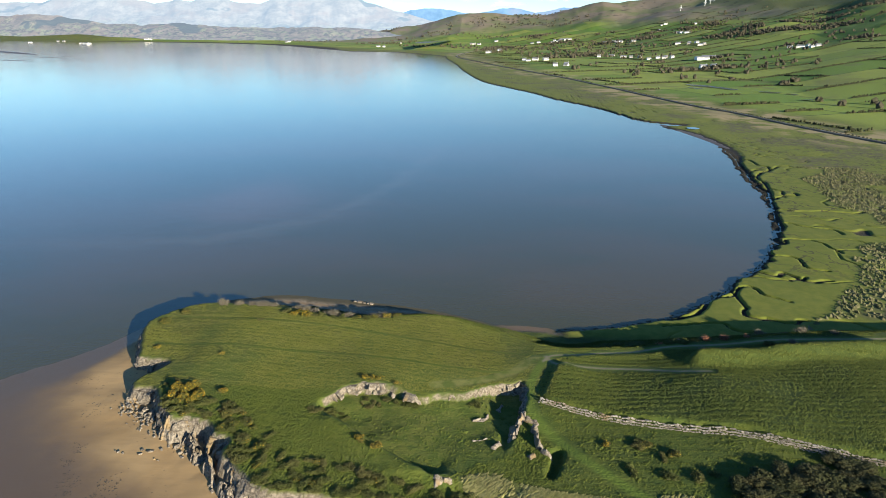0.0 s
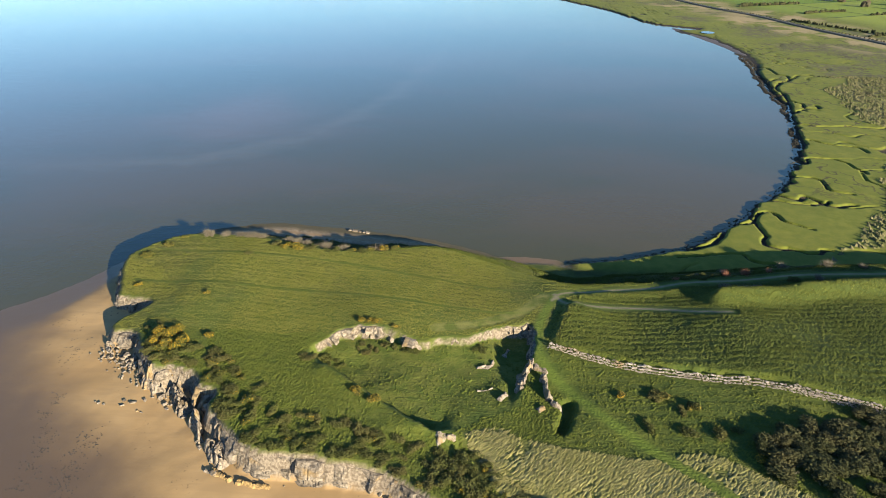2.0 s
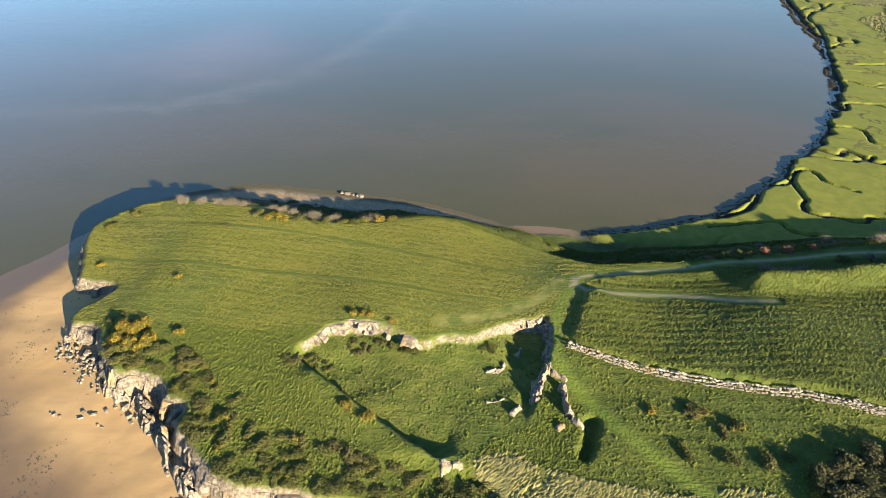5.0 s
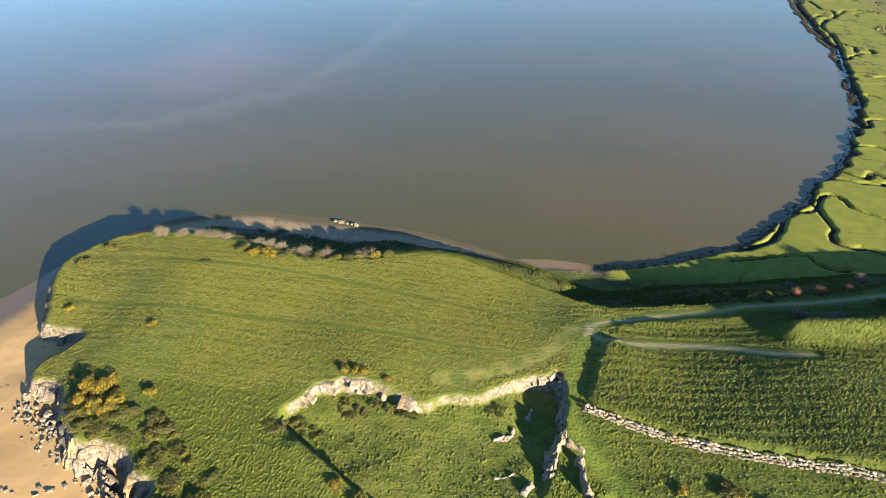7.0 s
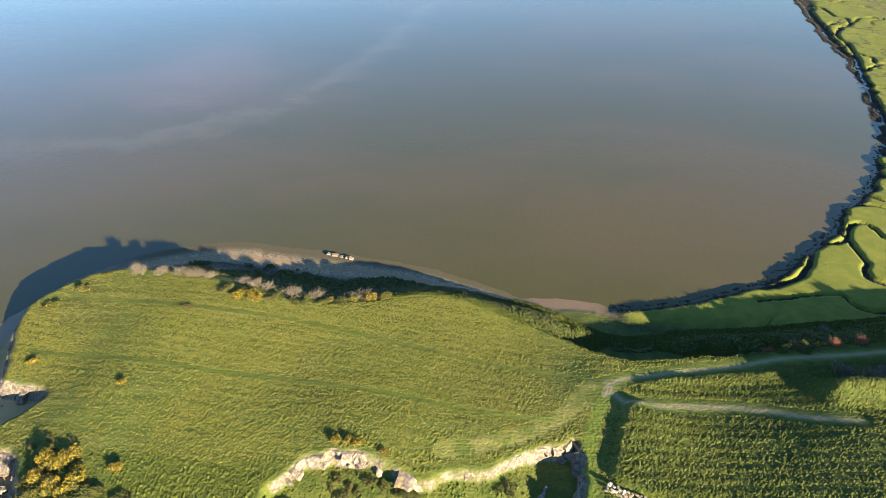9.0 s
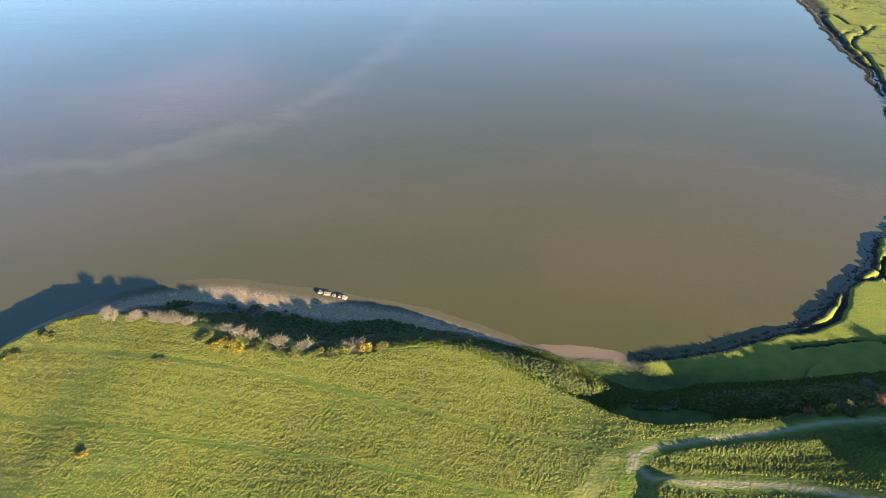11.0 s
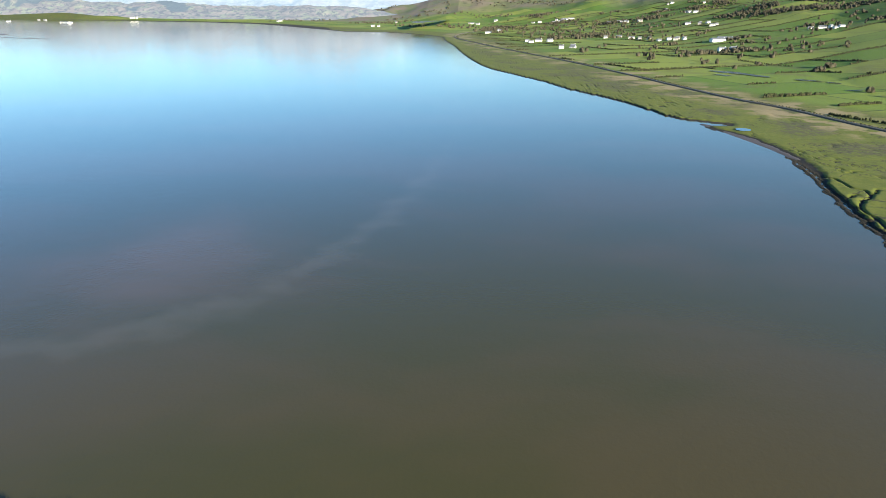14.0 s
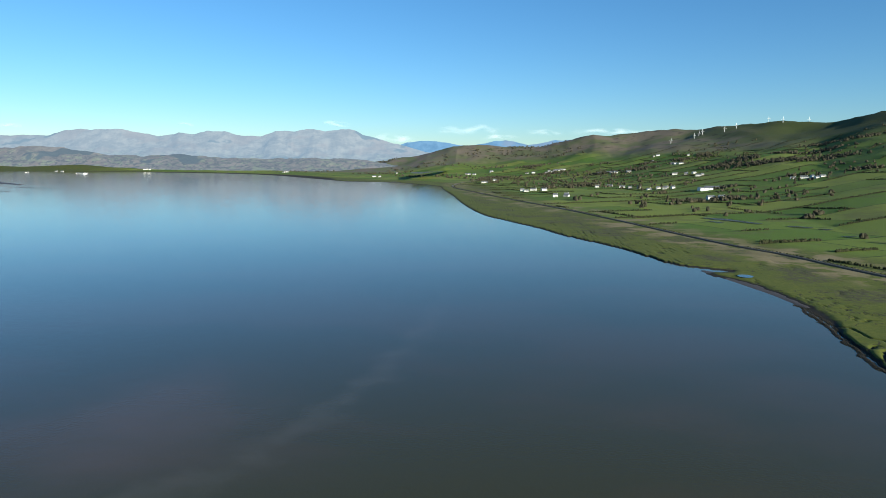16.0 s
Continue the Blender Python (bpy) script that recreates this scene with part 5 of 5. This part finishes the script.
    return tagged(new(name, mesh_from(name, co, np.stack([a, a + n, a + n + 1, a + 1], 1), mat, True)), label, "mountains", kind="structure")


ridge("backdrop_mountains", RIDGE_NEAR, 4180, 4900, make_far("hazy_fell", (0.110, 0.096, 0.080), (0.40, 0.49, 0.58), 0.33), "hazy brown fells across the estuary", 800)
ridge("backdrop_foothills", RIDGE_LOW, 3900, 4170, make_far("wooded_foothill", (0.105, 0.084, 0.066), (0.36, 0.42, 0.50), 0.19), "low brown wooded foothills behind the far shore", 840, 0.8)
# these peaks carry haze in their blue base colour as well
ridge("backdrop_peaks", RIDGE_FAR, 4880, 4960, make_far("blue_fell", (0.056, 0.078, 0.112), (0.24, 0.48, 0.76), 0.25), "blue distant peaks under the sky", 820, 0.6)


# ---- hedges, woods, railway, ponds ----
def lumps(name, pts, wide, tall, mat, label, category, seed, per=2):
    """Leafy lumps set close: hedges and far woods."""
    r = np.random.default_rng(seed)
    pts = np.repeat(pts, per, axis=0) + r.normal(0, .35, (len(pts) * per, 2)) * wide
    n = len(pts)
    z = heights(pts[:, 0], pts[:, 1])
    w, t = wide * r.uniform(.6, 1.3, n), tall * r.uniform(.6, 1.25, n)
    ang = r.uniform(0, 6.28, n)
    co = np.empty((n, 11, 3))
    for k in range(5):
        a = ang + k * 2 * np.pi / 5
        ra, rb = w * r.uniform(.5, .9, n), w * r.uniform(.45, .85, n)
        co[:, k] = np.stack([pts[:, 0] + ra * np.cos(a), pts[:, 1] + ra * np.sin(a), z + t * r.uniform(.02, .2, n)], 1)
        co[:, 5 + k] = np.stack([pts[:, 0] + rb * np.cos(a + .6), pts[:, 1] + rb * np.sin(a + .6), z + t * r.uniform(.5, .8, n)], 1)
    co[:, 10] = np.stack([pts[:, 0] + r.normal(0, .15, n) * w, pts[:, 1] + r.normal(0, .15, n) * w, z + t], 1)
    b = np.arange(n) * 11
    f = []
    for k in range(5):
        m = (k + 1) % 5
        f += [np.stack([b + k, b + m, b + 5 + k], 1), np.stack([b + m, b + 5 + m, b + 5 + k], 1), np.stack([b + 5 + k, b + 5 + m, b + 10], 1)]
    return tagged(new(name, mesh_from(name, co.reshape(-1, 3), np.concatenate(f), mat)), label, category, kind="stuff")


def hedge_points():
    r = random.Random(71)
    c_, s_ = math.cos(FIELD_TURN), math.sin(FIELD_TURN)
    lines = []
    for row in range(-30, 48):
        v = row * FIELD_WIDE
        for k in range(-24, 34):
            u0 = k * FIELD_LONG - (FIELD_LONG / 2 if row % 2 == 0 else 0)
            if r.random() < .78:
                lines.append(((u0, v), (u0 + FIELD_LONG, v)))
            if r.random() < .6:
                lines.append(((u0, v), (u0, v + FIELD_WIDE)))
    pts = []
    for line in ([(225, 1071), (290, 1106), (356, 1148)], [(295, 801), (340, 812), (384, 826), (440, 824), (520, 830)], [(439, 1268), (480, 1170), (524, 1071)], [(335, 731), (357, 742), (385, 752)]):
        q = bend(line, cuts=24)
        pts += [(x, y) for x, y in q]
    for (ua, va), (ub, vb) in lines:
        n = int(math.hypot(ub - ua, vb - va) / 2.7)
        for i in range(n):
            f = i / n
            u, v = ua + (ub - ua) * f, va + (vb - va) * f
            pts.append((u * c_ + v * s_, -u * s_ + v * c_))
    p = np.array(pts)
    p = p[(p[:, 1] > 240) & (p[:, 1] < 3400) & (np.abs(np.arctan2(p[:, 0], p[:, 1])) < radians(37)) & (p[:, 0] > -260)]
    _, i = place(p[:, 0], p[:, 1])
    gap = line_distance(p[:, 0], p[:, 1], RAILWAY)
    east = p[:, 0] > np.interp(p[:, 1], RAILWAY[:, 1], RAILWAY[:, 0]) + 12
    keep = (i["dc"] > 120) & (gap > 14) & east & (i["s"] < .78)
    keep &= grain(p[:, 0], p[:, 1], 130, 73) > -0.75
    for px_, py_ in ((352, 1050), (372, 1005), (415, 955), (418, 858), (325, 1015)):
        keep &= np.hypot(p[:, 0] - px_, p[:, 1] - py_) > 62
    return p[keep]


lumps("hedgerows", hedge_points(), 1.8, 2.9, HEDGE, "dark hawthorn hedgerows between the fields", "hedge", 72, 1)
rp = RAILWAY
seg = np.concatenate([[0], np.cumsum(np.hypot(*np.diff(rp, axis=0).T))])
ss = np.arange(0, seg[-1], 4.0)
rx, ry = np.interp(ss, seg, rp[:, 0]), np.interp(ss, seg, rp[:, 1])
keep = grain(rx, ry, 60, 75) > -0.25
lumps("railway_hedge", np.stack([rx + 7, ry + 2], 1)[keep], 1.2, 1.1, HEDGE, "scrubby hedge along the railway bank", "hedge", 76, 1)


def railway():
    """A low stone bank with two lines of rail."""
    tx, ty = np.gradient(rx), np.gradient(ry)
    n = np.hypot(tx, ty)
    nx, ny = ty / n, -tx / n
    base = place(rx, ry)[0]
    k = np.ones(15) / 15
    level = np.convolve(np.pad(base, 7, mode="edge"), k, "valid")
    root = new("railway")
    tagged(root, "single railway line on a low dark bank beside the marsh", "railway", kind="structure")
    prof = [(-5, -.8), (-2.4, .9), (2.4, .9), (5, -.8)]
    co = np.stack([np.stack([rx + o * nx, ry + o * ny, level + h], 1) for o, h in prof], 1)
    a = (np.arange(len(rx) - 1)[:, None] * 4 + np.arange(3)).ravel()
    part("ballast_bank", mesh_from("ballast_bank", co.reshape(-1, 3), np.stack([a, a + 1, a + 5, a + 4], 1), flat("dark_ballast", (0.084, 0.070, 0.048), .95)), root)
    steel = flat("rail_steel", (0.25, 0.22, 0.20), .4, .8)
    for o in (-.75, .75):
        prof = [(o - .07, .88), (o - .07, 1.06), (o + .07, 1.06), (o + .07, .88)]
        co = np.stack([np.stack([rx + q * nx, ry + q * ny, level + h], 1) for q, h in prof], 1)
        part("rail", mesh_from("rail", co.reshape(-1, 3), np.stack([a, a + 1, a + 5, a + 4], 1), steel), root)


railway()


FLOOD = flat("flood_water", (0.056, 0.067, 0.073), .1)


def pond(line, wide, seed, lift=0.5):
    """A flooded hollow in the pasture."""
    p = bend(line, cuts=6)
    t = np.gradient(p, axis=0)
    t /= np.hypot(t[:, 0], t[:, 1])[:, None]
    s = np.linspace(0, 1, len(p))
    w = wide * np.sin(np.pi * np.clip(s, .02, .98)) ** .5 * (1 + .5 * grain(p[:, 0], p[:, 1], 14, seed))
    left, right = p + np.stack([-t[:, 1], t[:, 0]], 1) * w[:, None], p - np.stack([-t[:, 1], t[:, 0]], 1) * w[:, None]
    z = max(place(np.concatenate([left[:, 0], right[:, 0], p[:, 0]]), np.concatenate([left[:, 1], right[:, 1], p[:, 1]]))[0]) + lift
    co = np.concatenate([np.column_stack([left, np.full(len(p), z)]), np.column_stack([right, np.full(len(p), z)])])
    a = np.arange(len(p) - 1)
    n = len(p)
    tagged(new("pond", mesh_from("pond", co, np.stack([a + n, a + n + 1, a + 1, a], 1), FLOOD)), "shallow flood pool in the grass reflecting the sky", "pond", kind="structure")


pond([(330, 1085), (350, 1062), (366, 1030), (379, 995)], 13, 1)
pond([(402, 972), (414, 964), (427, 955)], 8, 2)
pond([(428, 944), (434, 938), (438, 930)], 5, 8)
pond([(318, 1030), (326, 1018), (332, 1008)], 6, 9)
pond([(405, 853), (418, 858), (432, 867)], 4, 3)
pond([(187, 583), (191, 586), (195, 593)], 4, 5)
pond([(-262, 2700), (-275, 2950), (-235, 3200), (-190, 3500)], 40, 6)

wood_spots = [(73, 3097, 60, 40), (6, 2762, 40, 40), (367, 2313, 50, 30), (316, 2230, 40, 25), (455, 1757, 18, 12), (413, 1443, 30, 14), (465, 1432, 38, 18), (528, 1455, 34, 22), (846, 2417, 60, 60), (895, 2305, 70, 40), (966, 2265, 70, 40),
              (941, 2468, 50, 60), (863, 1902, 40, 22), (980, 1808, 30, 30), (1091, 2175, 70, 40), (653, 2806, 50, 70), (198, 2055, 26, 18), (271, 3477, 70, 60), (603, 1750, 26, 16), (866, 2918, 40, 60), (972, 2962, 40, 60), (1092, 2467, 40, 60),
              (1284, 2623, 40, 70), (510, 2870, 60, 40), (340, 3150, 80, 40), (745, 3010, 40, 50), (484, 1083, 7, 3), (518, 1115, 9, 4), (1026, 2234, 60, 30), (1181, 2394, 60, 30), (1345, 2455, 70, 30)]


def wood_points():
    r = np.random.default_rng(81)
    out = []
    for x, y, wx_, wy_ in wood_spots:
        n = int(wx_ * wy_ / 38) + 6
        out.append(np.stack([r.normal(x, wx_ * .55, n), r.normal(y, wy_ * .55, n)], 1))
    u = np.stack([r.uniform(-3300, 600, 5200), r.uniform(2700, 4500, 5200)], 1)
    _, i = place(u[:, 0], u[:, 1])
    out.append(u[(i["dc"] > 430) & (fbm(u[:, 0], u[:, 1], 260, 3, 83) > 0.12)])
    v = np.stack([r.uniform(0, 1500, 1900), r.uniform(700, 3300, 1900)], 1)
    _, i = place(v[:, 0], v[:, 1])
    out.append(v[(i["dc"] > 250) & (i["s"] < .8) & (line_distance(v[:, 0], v[:, 1], RAILWAY) > 30) & (fbm(v[:, 0], v[:, 1], 200, 3, 84) > 0.14)])
    return np.concatenate(out)


lumps("far_woods", wood_points(), 4.6, 7.5, WOOD, "brown winter woods and copses among the fields", "woodland", 82, 2)

# ---- houses ----
WHITE, GREY_WALL = flat("white_render", (0.62, 0.60, 0.57), .8), flat("grey_stone_wall", (0.34, 0.31, 0.28), .9)
SLATE, GLASS, DOOR = flat("slate_roof", (0.13, 0.135, 0.15), .6), flat("dark_window_glass", (0.03, 0.035, 0.045), .1), flat("painted_door", (0.16, 0.07, 0.05), .5)


def box(x0, x1, y0, y1, z0, z1):
    v = [(x, y, z) for z in (z0, z1) for y in (y0, y1) for x in (x0, x1)]
    return v, [(0, 2, 3, 1), (4, 5, 7, 6), (0, 1, 5, 4), (2, 6, 7, 3), (0, 4, 6, 2), (1, 3, 7, 5)]


def boxes(name, list_, mat):
    v, f = [], []
    for b in list_:
        bv, bf = box(*b)
        f += [tuple(i + len(v) for i in q) for q in bf]
        v += bv
    return mesh_from(name, v, f, mat)


def house_kind(name, label, category, long, deep, eave, peak, wall, windows=3):
    root = new(name)
    tagged(root, label, category, "houses of the villages")
    me = mesh_of("wall", [(-long / 2, -deep / 2, -1), (long / 2, -deep / 2, -1), (long / 2, deep / 2, -1), (-long / 2, deep / 2, -1),
                          (-long / 2, -deep / 2, eave), (long / 2, -deep / 2, eave), (long / 2, deep / 2, eave), (-long / 2, deep / 2, eave), (-long / 2, 0, peak), (long / 2, 0, peak)],
                 [(0, 1, 5, 4), (2, 3, 7, 6), (1, 2, 6, 9, 5), (3, 0, 4, 8, 7)])
    me.materials.append(wall)
    part("wall", me, root)
    o = .35
    slope = (peak - eave) / (deep / 2)
    e, d = eave - o * slope, deep / 2 + o
    v = [(-long / 2 - o, -d, e), (long / 2 + o, -d, e), (long / 2 + o, 0, peak), (-long / 2 - o, 0, peak), (-long / 2 - o, d, e), (long / 2 + o, d, e)]
    v += [(x, y, z + .25) for x, y, z in v]
    me = mesh_of("roof", v, [(6, 7, 8, 9), (9, 8, 11, 10), (0, 3, 2, 1), (3, 4, 5, 2), (0, 1, 7, 6), (4, 10, 11, 5), (0, 6, 9, 3), (3, 9, 10, 4), (1, 2, 8, 7), (2, 5, 11, 8)])
    me.materials.append(SLATE)
    roof = part("roof", me, root)
    part("chimney", boxes("chimney", [(long / 2 - 1.4, long / 2 - .5, -.4, .4, peak - .6, peak + 1.1)], wall), roof)
    for k in range(windows):
        x = -long / 2 + long * (k + .5) / windows
        for z in ((.9, eave - 1.6) if eave > 4.5 else (1.0,)):
            part("window", boxes("window", [(x - .55, x + .55, -deep / 2 - .06, -deep / 2 + .1, z, z + 1.2)], GLASS), root)
    part("door", boxes("door", [(long / 2 - long / windows - .5, long / 2 - long / windows + .5, -deep / 2 - .05, -deep / 2 + .1, -.9, 2.0)], DOOR), root)
    return root


house_kinds = [house_kind("house", "white rendered two-storey house with a slate roof", "house", 11, 7, 5.2, 8, WHITE), house_kind("house", "long white farmhouse with a grey slate roof", "house", 17, 7.5, 5, 7.8, WHITE, 4),
               house_kind("house", "grey stone cottage with a slate roof", "house", 10, 7, 4.8, 7.6, GREY_WALL), house_kind("bungalow", "low white bungalow among the fields", "house", 13, 8, 3, 5.6, WHITE)]
barn_kind = house_kind("barn", "large pale farm barn with a low roof", "barn", 34, 16, 6, 9, flat("pale_cladding", (0.62, 0.63, 0.64), .5), 5)
HOUSES = [(-2222, 3092), (-2322, 3452), (-1930, 3049), (-2018, 3833), (-1765, 3967), (-1163, 3807), (-503, 3067), (-467, 3594), (52, 2719), (5, 2503), (-61, 3281), (52, 3439), (252, 3231), (315, 3191), (358, 3220), (385, 3229), (360, 2119),
          (413, 2170), (430, 2086), (463, 2016), (498, 1938), (518, 1929), (508, 2878), (562, 2801), (596, 2753), (747, 3047), (840, 3214), (920, 3020), (781, 2782), (804, 2749), (670, 2366), (688, 2304), (712, 2214), (808, 1816), (817, 1778), (833, 1770),
          (111, 1883), (144, 1910), (170, 1602), (198, 1618), (485, 1490)]
hr = random.Random(91)
for i, (x, y) in enumerate(HOUSES):
    for k in range(hr.choice((1, 2, 2, 3)) + (3 if i in (2, 14, 15) else 0)):
        dx, dy = (0, 0) if k == 0 else (hr.uniform(-34, 34), hr.uniform(-30, 30))
        kind = hr.choice(house_kinds)
        m = pose(x + dx, y + dy, height(x + dx, y + dy), 0, 0, hr.uniform(-35, 35))
        ob = kind if not kind.get("used") else copy_thing(kind, m)
        kind["used"] = 1
        ob.matrix_basis = m
for i, (x, y) in enumerate(((559, 1739), (580, 1752), (-1905, 3040))):
    m = pose(x, y, height(x, y), 0, 0, 12 - 20 * i)
    ob = barn_kind if i == 0 else copy_thing(barn_kind, m)
    ob.matrix_basis = m


# ---- wind turbines on the moor ----
def turbine_kind():
    root = new("wind_turbine")
    tagged(root, "white three-bladed wind turbine on the moor", "wind turbine", "turbines on the ridge")
    white = flat("turbine_white", (0.82, 0.83, 0.84), .5)

    def cone(name, r0, r1, h, n=10):
        co = [(r * math.cos(6.2832 * k / n), r * math.sin(6.2832 * k / n), z) for z, r in ((-2, r0), (h, r1)) for k in range(n)]
        return mesh_from(name, co, [(k, (k + 1) % n, n + (k + 1) % n, n + k) for k in range(n)], white, True)
    part("tower", cone("tower", 1.5, .9, 26), root)
    nacelle = part("nacelle", boxes("nacelle", [(-1, 1, -2.6, 2.6, 25.2, 27.4)], white), root)
    part("hub", boxes("hub", [(-.7, .7, -3.3, -2.6, 25.6, 27.0)], white), nacelle)
    for k in range(3):
        a = radians(90 + 120 * k)
        c_, s_ = math.cos(a), math.sin(a)
        out = []
        for d, w in ((.6, .9), (4, 1.1), (14, .35)):
            out += [(c_ * d - s_ * w, -3.0, 26.3 + s_ * d + c_ * w), (c_ * d + s_ * w, -2.7, 26.3 + s_ * d - c_ * w)]
        part("blade", mesh_from("blade", out, [(0, 1, 3, 2), (2, 3, 5, 4)], white), root)
    return root


turbine = turbine_kind()
for i, px_ in enumerate((1178, 1218, 1226, 1232, 1270, 1290, 1345, 1370, 1415)):
    ang = math.atan((px_ - 784) / 1112.0) - radians(3.26)
    d = 3650 + (i * 37) % 120
    x, y = HILL_CENTRE[0] + d * math.sin(ang), HILL_CENTRE[1] + d * math.cos(ang)
    m = pose(x, y, height(x, y), 0, 0, -14) @ Matrix.Scale(.75, 4)
    ob = turbine if i == 0 else copy_thing(turbine, m)
    ob.matrix_basis = m


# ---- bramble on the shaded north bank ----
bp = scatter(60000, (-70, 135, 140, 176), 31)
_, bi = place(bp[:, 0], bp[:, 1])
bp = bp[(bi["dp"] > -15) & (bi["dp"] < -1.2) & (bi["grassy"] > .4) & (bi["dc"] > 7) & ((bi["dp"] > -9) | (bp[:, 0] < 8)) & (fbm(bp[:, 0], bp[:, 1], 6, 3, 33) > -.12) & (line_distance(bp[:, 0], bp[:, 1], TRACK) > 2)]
# leaf colours are kept extra dark to paint in the bank's shade
lumps("bank_bramble", bp, 0.42, 0.36, make_leafy("bramble", (0.025, 0.034, 0.008), (0.056, 0.064, 0.017), (0.050, 0.045, 0.020)), "rough bramble and bracken on the steep bank, darkened for shade", "undergrowth", 34, 1)


# ---- clods and weed on the marsh's muddy edge ----
mp = scatter(150000, (24, 196, 160, 500), 51)
_, mi = place(mp[:, 0], mp[:, 1])
strip = np.where((mp[:, 1] > 312) | ((mp[:, 1] > 276) & (mp[:, 1] < 306)), -2.6, -0.6)
mp = mp[(mi["marshy"] > .5) & (mi["dc"] > strip) & (mi["dc"] < 2.6) & (fbm(mp[:, 0], mp[:, 1], 3.0, 3, 53) > -.25)]
lumps("mud_clods", mp, 0.4, 0.2, make_leafy("wet_mud_clods", (0.016, 0.014, 0.011), (0.05, 0.042, 0.03), (0.03, 0.03, 0.017)), "dark fallen mud clods and weed along the marsh edge", "mud", 54, 1)


# ---- thin clouds low over the fells ----
def cloud(u0, u1, up, thick, seed):
    n, k = 40, 9
    me_co, soft = [], []
    d = 4955
    for i in range(n):
        f = i / (n - 1)
        u = u0 + (u1 - u0) * f
        ang = math.atan((u - 784) / 1112.0) - radians(3.26)
        r = d / math.cos(ang + radians(3.26))
        for j in range(k):
            g = j / (k - 1)
            wob = noise.noise(Vector((u * .03, seed, 0))) * thick * .6
            me_co.append((HILL_CENTRE[0] + r * math.sin(ang), HILL_CENTRE[1] + r * math.cos(ang), 83 + d / 1112 * (up + wob + thick * (g - .5))))
            soft.append(max(0, math.sin(math.pi * f) * math.sin(math.pi * g) * (.18 + .5 * noise.noise(Vector((u * .05, g * 2.5, seed))))))
    a = (np.arange(n - 1)[:, None] * k + np.arange(k - 1)).ravel()
    me = mesh_from("cloud", me_co, np.stack([a, a + k, a + k + 1, a + 1], 1), CLOUD, True)
    me.attributes.new("soft", 'FLOAT', 'POINT').data.foreach_set("value", np.array(soft, np.float32))
    tagged(new("backdrop_cloud", me), "thin pale cloud low above the distant fells", "cloud", kind="structure")


CLOUD, ct, cb = material("thin_cloud")
ct.links.new(attr(ct, "soft"), cb.inputs["Alpha"])
cb.inputs["Base Color"].default_value = (0.5, 0.55, 0.6, 1)
cb.inputs["Emission Color"].default_value, cb.inputs["Emission Strength"].default_value = (0.7, 0.85, 1.0, 1), 0.1
for u0, u1, up, thick, seed in ((655, 740, 38, 14, 1), (770, 880, 55, 14, 2), (845, 915, 44, 8, 3), (925, 990, 52, 10, 4), (1000, 1160, 55, 12, 5), (0, 50, 52, 8, 6), (570, 620, 62, 10, 7), (320, 350, 58, 6, 8)):
    cloud(u0, u1, up, thick, seed)


# ---- mud bars off the far shore ----
def mud_bar(line, wide, seed):
    p = bend(line, cuts=6)
    t = np.gradient(p, axis=0)
    t /= np.hypot(t[:, 0], t[:, 1])[:, None]
    w = wide * np.sin(np.pi * np.linspace(.02, .98, len(p))) ** .6 * (1 + .4 * grain(p[:, 0], p[:, 1], 60, seed))
    side = np.stack([-t[:, 1], t[:, 0]], 1) * w[:, None]
    co = np.stack([np.column_stack([p + k * side, np.full(len(p), h)]) for k, h in ((1, -.2), (.5, .35), (-.5, .35), (-1, -.2))], 1)
    a = (np.arange(len(p) - 1)[:, None] * 4 + np.arange(3)).ravel()
    me = mesh_from("mud_bar", co.reshape(-1, 3), np.stack([a, a + 1, a + 5, a + 4], 1), MUD, True)
    tagged(new("mud_bar", me), "low brown mud bar left by the tide", "mud bar", kind="structure")


MUD = flat("tidal_mud", (0.080, 0.060, 0.046), .6)
mud_bar([(-1900, 2300), (-1600, 2050), (-1400, 1900), (-1310, 1840)], 26, 1)
mud_bar([(-1235, 1715), (-1160, 1690), (-1090, 1690)], 9, 2)
mud_bar([(-1230, 1560), (-1150, 1520), (-1080, 1505)], 7, 3)
mud_bar([(171, 618), (177, 604), (183, 584), (187, 556), (190, 524), (189, 490)], 7, 4)
